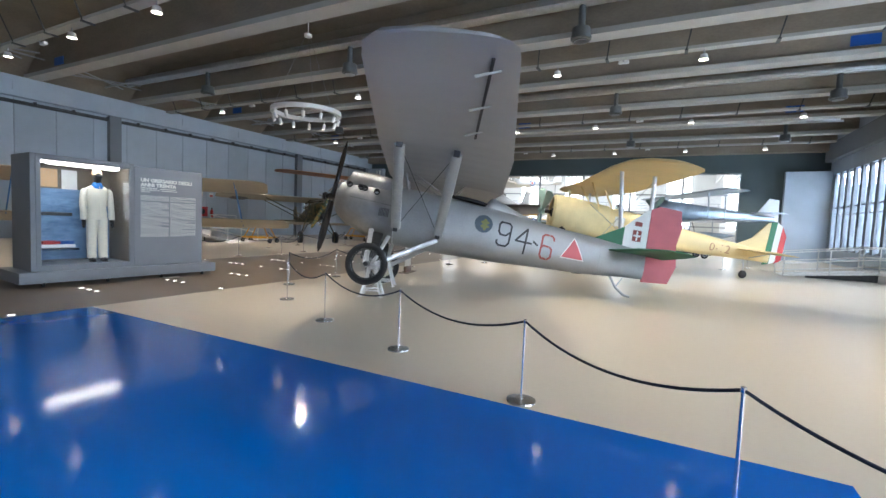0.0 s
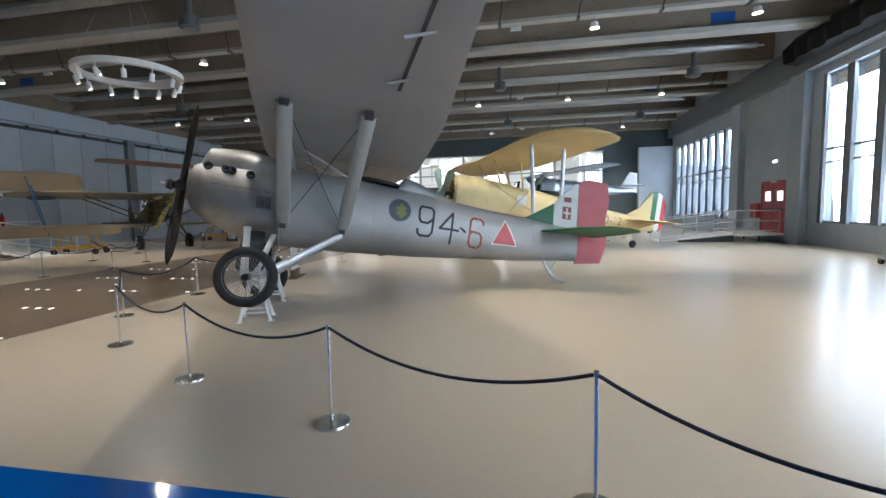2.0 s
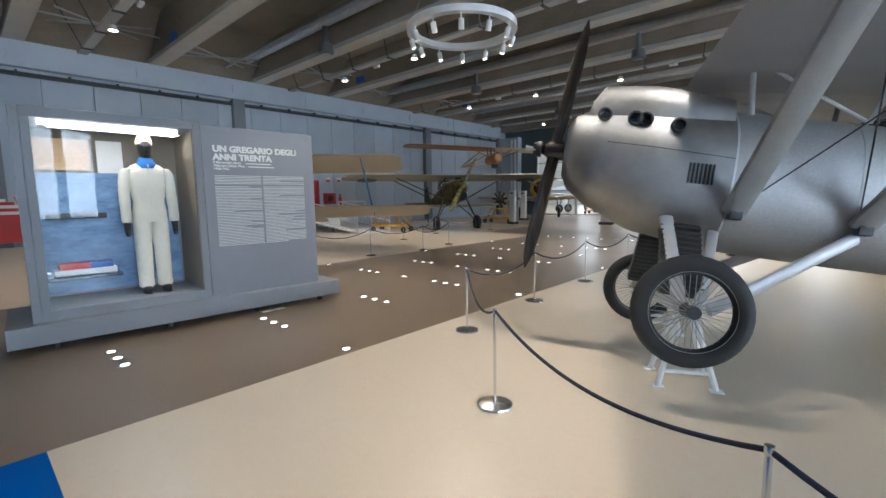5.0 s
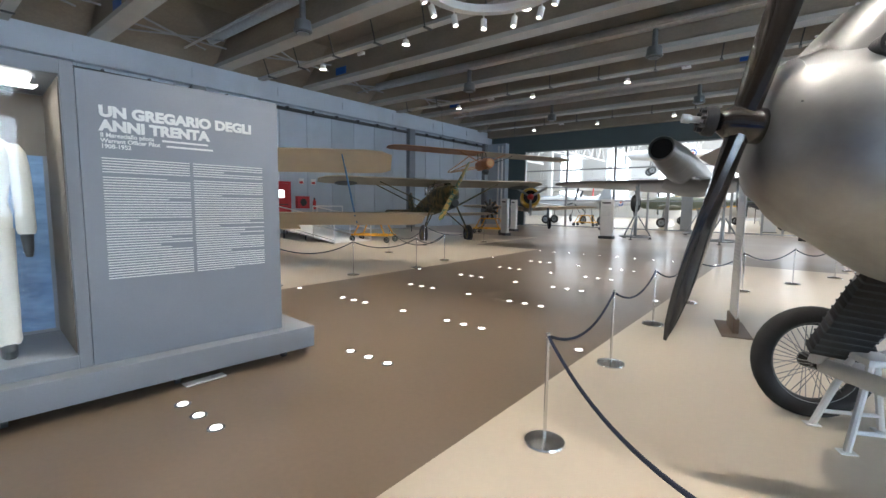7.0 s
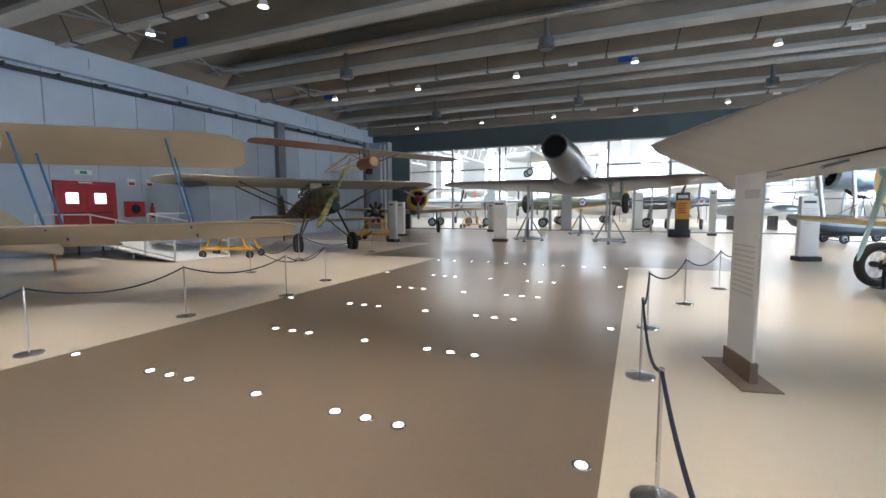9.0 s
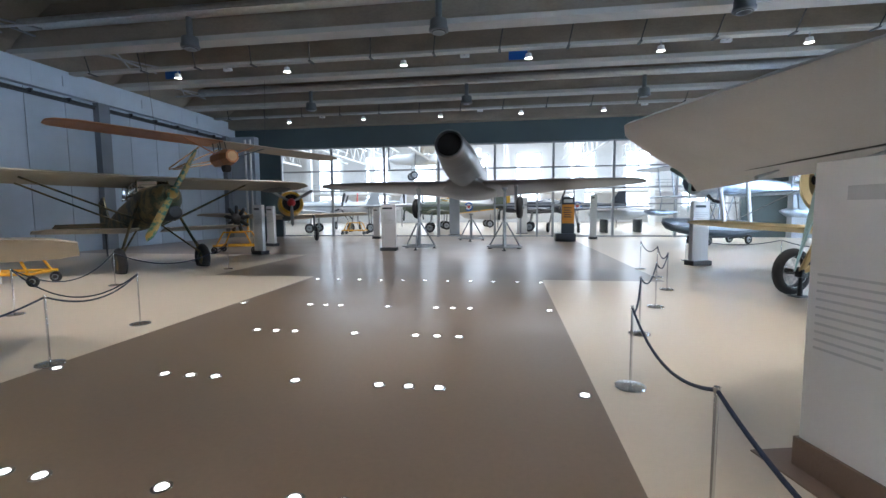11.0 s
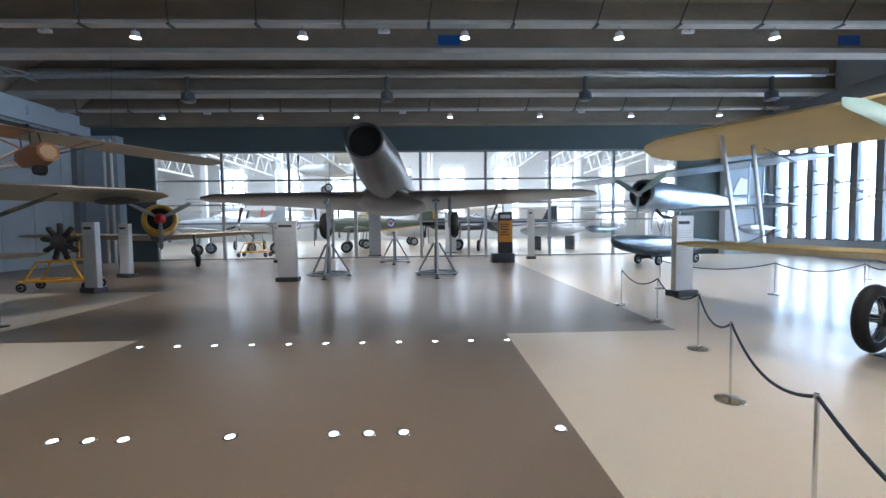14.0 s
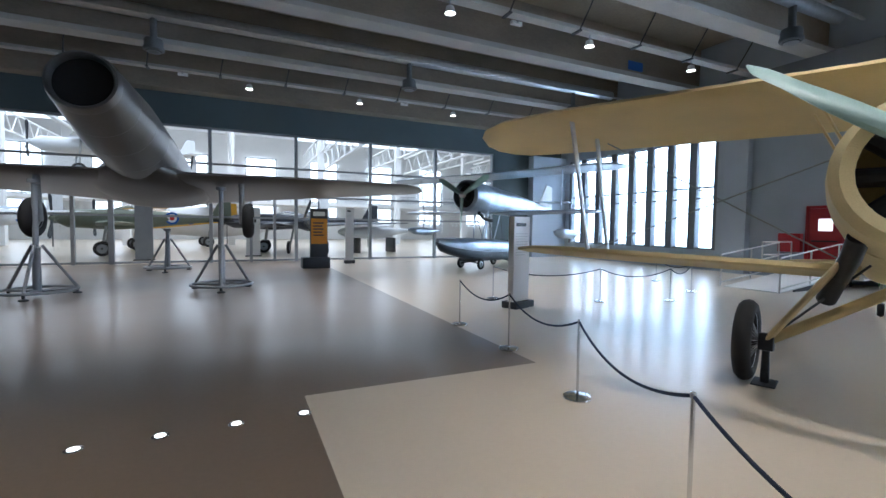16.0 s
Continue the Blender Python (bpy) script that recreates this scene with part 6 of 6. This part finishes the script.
totem(-13.95, 27.2, 0, 1.95)
totem(-18.7, 25.3, -20, 1.95, 0.5)
totem(-20.4, 29.2, -20, 1.95, 0.5)
totem(-16.9, 35.2, 0, 1.9, 0.4)
totem(-3.38, 23.06, 20, 1.9, 0.55)
totem(-4.2, 35.1, 0, 2.5, 0.35)
ap = thing("acrylic_panel", "frosted acrylic information panel on a brown steel plate", "information panel", pose(-7.05, 11.8, 0, 0, 0, 103))
part("base_plate", soft_box(-0.46, 0.46, -0.17, 0.17, 0, 0.012, 0.004, 1), STONE, ap, "brown steel base plate")
part("holder", soft_box(-0.28, 0.28, -0.035, 0.035, 0.012, 0.2, 0.006), STONE, ap)
part("sheet", soft_box(-0.26, 0.26, -0.012, 0.012, 0.14, 1.93, 0.004, 1), FROST, ap, "frosted white sheet")
for k in range(10):
    part("text_line", soft_box(-0.2, 0.2, -0.016, 0.016, 1.25 - 0.05 * k, 1.265 - 0.05 * k, 0.001, 1), GREYPRINT, ap)
part("heading", soft_box(-0.22, 0.05, -0.016, 0.016, 1.7, 1.78, 0.001, 1), GREYPRINT, ap)
ki = thing("information_kiosk", "dark free-standing kiosk with an orange panel on a black plinth", "kiosk", pose(-5.85, 33.4, 0))
part("plinth", soft_box(-0.62, 0.42, -0.35, 0.35, 0, 0.42, 0.01), STEELD, ki)
part("column", soft_box(-0.3, 0.36, -0.12, 0.12, 0.42, 2.35, 0.01), STEELD, ki)
part("orange_panel", soft_box(-0.28, 0.34, -0.14, -0.12, 0.95, 1.95, 0.004, 1), ORANGE, ki, "orange printed panel")
for k in range(5):
    part("text_line", soft_box(-0.2, 0.2 - 0.05 * (k % 2), -0.146, -0.14, 1.75 - 0.12 * k, 1.8 - 0.12 * k, 0.002, 1), STEELD, ki)
part("title_band", soft_box(-0.2, 0.26, -0.126, -0.12, 2.05, 2.22, 0.002, 1), TXT, ki)


def trolley(x, y, rz, label):
    t = thing("yellow_trolley", label, "trolley", pose(x, y, 0, 0, 0, rz), "yellow trolleys")
    for s in (-0.4, 0.4):
        part("side_rail", rod(bmesh.new(), (-0.85, s, 0.3), (0.85, s, 0.3), 0.035, seg=8), YELLOW, t)
        for x0 in (-0.8, 0.8):
            part("post", rod(bmesh.new(), (x0 * 0.9, s, 0.3), (x0 * 0.55, s * 0.8, 0.85), 0.03, seg=8), YELLOW, t)
            wheel(t, (x0, s, 0.13), 0.13, 0.07, 0, STEELP)
        part("top_rail", rod(bmesh.new(), (-0.44, s * 0.8, 0.85), (0.44, s * 0.8, 0.85), 0.03, seg=8), YELLOW, t)
    for x0 in (-0.8, 0, 0.8):
        part("cross_bar", rod(bmesh.new(), (x0, -0.4, 0.3), (x0, 0.4, 0.3), 0.03, seg=8), YELLOW, t)
    return t


trolley(-20.5, 17.6, 20, "yellow steel engine trolley standing empty")
trolley(-20.1, 26.0, 10, "yellow steel engine trolley carrying a dark radial engine")
en = thing("radial_engine", "dark radial aero engine mounted on a yellow trolley", "engine", pose(-20.1, 26.0, 1.4) @ Matrix.Diagonal((0.8, 0.8, 0.8, 1)))
part("crankcase", lathe(bmesh.new(), [(0.02, -0.35), (0.12, -0.3), (0.26, -0.15), (0.3, 0.2), (0.02, 0.3)], 20, "Y"), ENGINE, en)
for k in range(9):
    a = 2 * math.pi * (k + 0.25) / 9
    cy = part("cylinder", rod(bmesh.new(), (0.22 * math.cos(a), 0, 0.22 * math.sin(a)), (0.6 * math.cos(a), 0, 0.6 * math.sin(a)), 0.1, 0.085, 12), ENGINE, en)
    part("head", rod(bmesh.new(), (0.58 * math.cos(a), 0, 0.58 * math.sin(a)), (0.68 * math.cos(a), 0, 0.68 * math.sin(a)), 0.11, 0.07, 10), ENGINE, cy)
part("mount_ring", tube(bmesh.new(), [(0.42 * math.cos(a), 0.3, 0.42 * math.sin(a)) for a in [2 * math.pi * k / 20 for k in range(20)]], 0.03, 8, True), YELLOW, en)
for s in (-1, 1):
    part("mount_leg", rod(bmesh.new(), (s * 0.4, 0.3, -0.1), (s * 0.42, 0.25, -0.6), 0.035, seg=8), YELLOW, en)
rc = thing("red_cabinet", "red metal display cabinet on thin legs by the wall", "cabinet", pose(-22.3, 4.6, 0, 0, 0, 90))
part("body", soft_box(-0.7, 0.7, -0.3, 0.3, 0.5, 1.3, 0.015), REDM, rc)
for k in range(6):
    z = 1.305 + 0.09 * k
    part("stripe", soft_box(-0.68 + 0.06 * k, 0.6 - 0.17 * k, -0.26, 0.26, z, z + 0.085, 0.008, 1), REDM if k % 2 else WHITE, rc, "red and white striped raised end")
for x in (-0.6, 0.6):
    for y in (-0.22, 0.22):
        part("leg", rod(bmesh.new(), (x, y, 0), (x, y, 0.5), 0.03, seg=8), STEELD, rc)
pr = thing("wooden_cart", "old wooden stand with splayed legs and a tilted shaft", "stand", pose(-20.6, 5.3, 0, 0, 0, 90))
part("bed", soft_box(-0.6, 0.6, -0.2, 0.2, 0.85, 1.1, 0.02), LINEN, pr)
part("shaft", rod(bmesh.new(), (-0.45, 0, 1.05), (-0.7, 0, 1.8), 0.03, 0.02, 8), WOOD, pr)
for x in (-0.5, 0.5):
    for s in (-1, 1):
        part("leg", rod(bmesh.new(), (x * 0.8, s * 0.12, 0.9), (x * 1.1, s * 0.35, 0), 0.045, seg=8), WOOD, pr)
# pale reflected glow by the plinth, modelled as a thin white slab
nt = part("floor_glow_slab", soft_box(-10.6, -10.5, 6.35, 6.7, 0.002, 0.014, 0.003, 1), WHITEP)
tagged(nt, "thin white slab standing in for a pale glow on the floor at the plinth foot", "sheet")

# ---- the next hall seen through the glass ----
OLIVE = mat("olive_drab_paint", (0.16, 0.18, 0.13), 0.55, vary=0.15, scale=2)
NIGHT = mat("dark_navy_paint", (0.05, 0.055, 0.07), 0.5, vary=0.15, scale=2)
LIGHTP = mat("pale_grey_aircraft_paint", (0.62, 0.63, 0.64), 0.45, 0.1, vary=0.1, scale=1.5)
HALLWIN = glow("bright_hall_window", (0.94, 0.98, 1.0), 3.2)


def far_aircraft(name, label, m, skin, length, span, wz, tail=1.3, r=0.55, trim=None, prop=True):
    t = thing(name, label, "aircraft", m)
    tb = [(0, -0.3 * r, 0.3 * r, 0.3 * r, 2), (0.4, -r * 0.8, r * 0.8, r * 0.8, 2), (length * 0.3, -r, r, r, 2.2), (length, 0.0, 0.25, 0.1, 2)]
    part("fuselage", body(tb, 0, length, 18, 24), skin, t)
    for s in (-1, 1):
        part("wing", wing([(s * 0.2, length * 0.2, length * 0.46, wz), (s * span * 0.4, length * 0.24, length * 0.42, wz + 0.15), (s * span / 2, length * 0.3, length * 0.36, wz + 0.2)], 0.1), skin, t)
        part("tailplane", wing([(s * 0.1, length - 1.1, length, 0.15), (s * 1.6, length - 0.8, length, 0.15)], 0.06), skin, t)
        wheel(t, (length * 0.24, s * 1.1, -1.5), 0.38, 0.16, 0, STEELP)
        bar("gear_leg", t, (length * 0.26, s * 0.8, wz), (length * 0.24, s * 1.05, -1.5), 0.06, STRUT)
        for k, (rr, mm) in enumerate(((0.34, BLUESIGN), (0.23, WHITE), (0.12, REDM))):
            x = length * 0.62
            lo, hi, hw, p = lerp(tb, x)
            part("roundel", lathe(bmesh.new(), [(0.001, 0), (rr, 0), (rr, 0.012), (0.001, 0.012)], 24, "Y", (x, s * (hw + 0.004 * (k + 1)) - 0.006, 0.1)), mm, t)
    part("fin", loft(bmesh.new(), [[(length - 1.2, 0.03 * s, 0.1), (length - 0.6, 0.03 * s, tail), (length - 0.05, 0.02 * s, tail), (length, 0.02 * s, 0.0)] for s in (-1, 1)]), trim or skin, t)
    part("canopy", body([(length * 0.3, r * 0.6, r * 1.1, 0.2, 2), (length * 0.38, r * 0.6, r * 1.45, 0.26, 2), (length * 0.55, r * 0.5, r * 0.8, 0.15, 2)], length * 0.3, length * 0.55, 6, 14), CLEAR, t)
    if prop:
        propeller(t, (-0.12, 0, 0), 3, 1.3, 0.18, STEELD, skin, 20, 0.15)
    part("tail_strut", rod(bmesh.new(), (length - 0.7, 0, 0), (length - 0.7, 0, -1.6), 0.03), STEELD, t)
    return t


far_aircraft("olive_fighter", "olive green fighter with red and white roundels in the next hall", pose(-17.0, 43.5, 1.88, 0, 0, 8), OLIVE, 8.0, 10, -0.35)
far_aircraft("navy_aircraft", "dark navy aircraft in the next hall", pose(-9.5, 45.5, 1.88, 0, 0, -5), NIGHT, 9.5, 11, -0.35, 1.2, 0.5)
far_aircraft("pale_trainer", "pale grey trainer aircraft in the next hall", pose(-26.0, 42.5, 1.88, 0, 0, 5), LIGHTP, 7.0, 9, -0.3)
far_aircraft("pale_transport", "large pale grey aircraft standing in the next hall", pose(-14.0, 53.0, 1.88, 0, 0, 12), LIGHTP, 13.0, 22, 1.5, 3.2, 1.2, None, False)
far_aircraft("yellow_trainer", "yellow trainer aircraft in the next hall", pose(-16.5, 48.5, 1.88, 0, 0, 15), YEL, 8.0, 10, 0.8)
far_aircraft("white_seaplane", "pale aircraft hung high in the next hall", pose(-20, 50, 6.5, 0, 0, 20), LIGHTP, 9.0, 13, 0.6)
far_aircraft("white_jet", "white low-wing aircraft with a dark spinner in the next hall", pose(-21.5, 41.5, 1.88, 0, 0, 62), LIGHTP, 7.5, 12, 0.1, 1.5, 0.6)
far_aircraft("black_winged_aircraft", "dark navy aircraft with broad low wings in the next hall", pose(-5.5, 40.5, 1.88, 0, 0, 75), NIGHT, 8.5, 12, -0.2, 1.6, 0.55)
far_aircraft("red_tail_trainer", "silver aircraft with a red tail in the next hall", pose(-23.5, 47.0, 1.88, 0, 0, 100), SEA, 8.0, 11, 0.5, 1.7, 0.6, REDM)
for x, y, mm, lb in ((-8.0, 41.0, WHITEP, "tall white banner stand in the next hall"), (-12.6, 39.2, STEELP, "grey banner stand beside the glass doors")):
    bs = thing("banner_stand", lb, "banner", pose(x, y, 0), "banner stands")
    part("foot", soft_box(-0.4, 0.4, -0.2, 0.2, 0, 0.05, 0.01), STEELD, bs)
    part("banner", soft_box(-0.35, 0.35, -0.02, 0.02, 0.05, 2.6, 0.008, 1), mm, bs)
trolley(-20.0, 40.0, 0, "yellow steel trolley in the next hall")
fb = part("float_hull", body([(0, 0.35, 0.5, 0.06, 2), (0.5, 0.1, 0.7, 0.35, 2.4), (3.0, 0.0, 0.75, 0.42, 2.6), (5.5, 0.45, 0.62, 0.06, 2)], 0, 5.5, 14, 20), LIGHTP)
fb.matrix_world = pose(-3.2, 42.5, 0.9, 0, 0, 15)
tagged(fb, "pale seaplane float on a dark cradle", "float")
cr = thing("float_cradle", "dark steel cradle carrying a float", "cradle", pose(-3.2, 42.5, 0, 0, 0, 15))
for x in (1.2, 3.8):
    part("stand", soft_box(x - 0.08, x + 0.08, -0.5, 0.5, 0.0, 0.95, 0.01), STEELD, cr)
for k in range(9):
    x = -38 + 7.2 * k
    for y in (56.0,):
        setting("column_next_hall", box(bmesh.new(), x - 0.25, x + 0.25, y - 0.25, y + 0.25, 0, 12), WHITEWALL, "white steel column in the next hall")
    w = thing("hall_window", "bright tall window in the far wall of the next hall", "window", pose(x + 3, 71.9, 2.0), "far hall windows", "structure")
    part("pane", box(bmesh.new(), -1.6, 1.6, -0.06, 0.0, 0, 7.5), HALLWIN, w, "", False)
    for z in (0, 2.5, 5, 7.4):
        part("bar", box(bmesh.new(), -1.7, 1.7, -0.12, -0.061, z, z + 0.12), STEELP, w, "", False)
    for xx in (-1.65, 0, 1.6):
        part("bar", box(bmesh.new(), xx - 0.05, xx + 0.05, -0.118, -0.062, 0, 7.5), STEELP, w, "", False)
    for z in (6.5, 8.2):
        tr = thing("roof_truss", "white steel roof truss in the next hall", "truss", pose(x, 46 if z < 7 else 60, z), "hall trusses")
        part("chord", rod(bmesh.new(), (0, -8, 0), (0, 8, 0), 0.09, seg=8), WHITEP, tr)
        part("chord", rod(bmesh.new(), (0, -8, 1.4), (0, 8, 1.4), 0.09, seg=8), WHITEP, tr)
        for j in range(8):
            part("web", rod(bmesh.new(), (0, -8 + 2 * j, 0), (0, -7 + 2 * j, 1.4), 0.05, seg=6), WHITEP, tr)
            part("web", rod(bmesh.new(), (0, -7 + 2 * j, 1.4), (0, -6 + 2 * j, 0), 0.05, seg=6), WHITEP, tr)
        for yy in (-8, 8):
            part("hanger", rod(bmesh.new(), (0, yy, 1.4), (0, yy, 12 - z), 0.05, seg=6), WHITEP, tr)
bn = thing("balustrade", "white gallery balustrade in the next hall", "balustrade", pose(-38, 66, 4.2))
part("deck", box(bmesh.new(), 0, 60, 0, 5.9, -0.3, 0), WHITEWALL, bn, "", False)
for z in (0.35, 0.7, 1.05):
    part("rail", rod(bmesh.new(), (0, 0.1, z), (60, 0.1, z), 0.03, seg=6, up=(0, 0, 1)), STEELP, bn)
for k in range(41):
    part("post", rod(bmesh.new(), (1.5 * k, 0.1, 0), (1.5 * k, 0.1, 1.05), 0.025, seg=6), STEELP, bn)
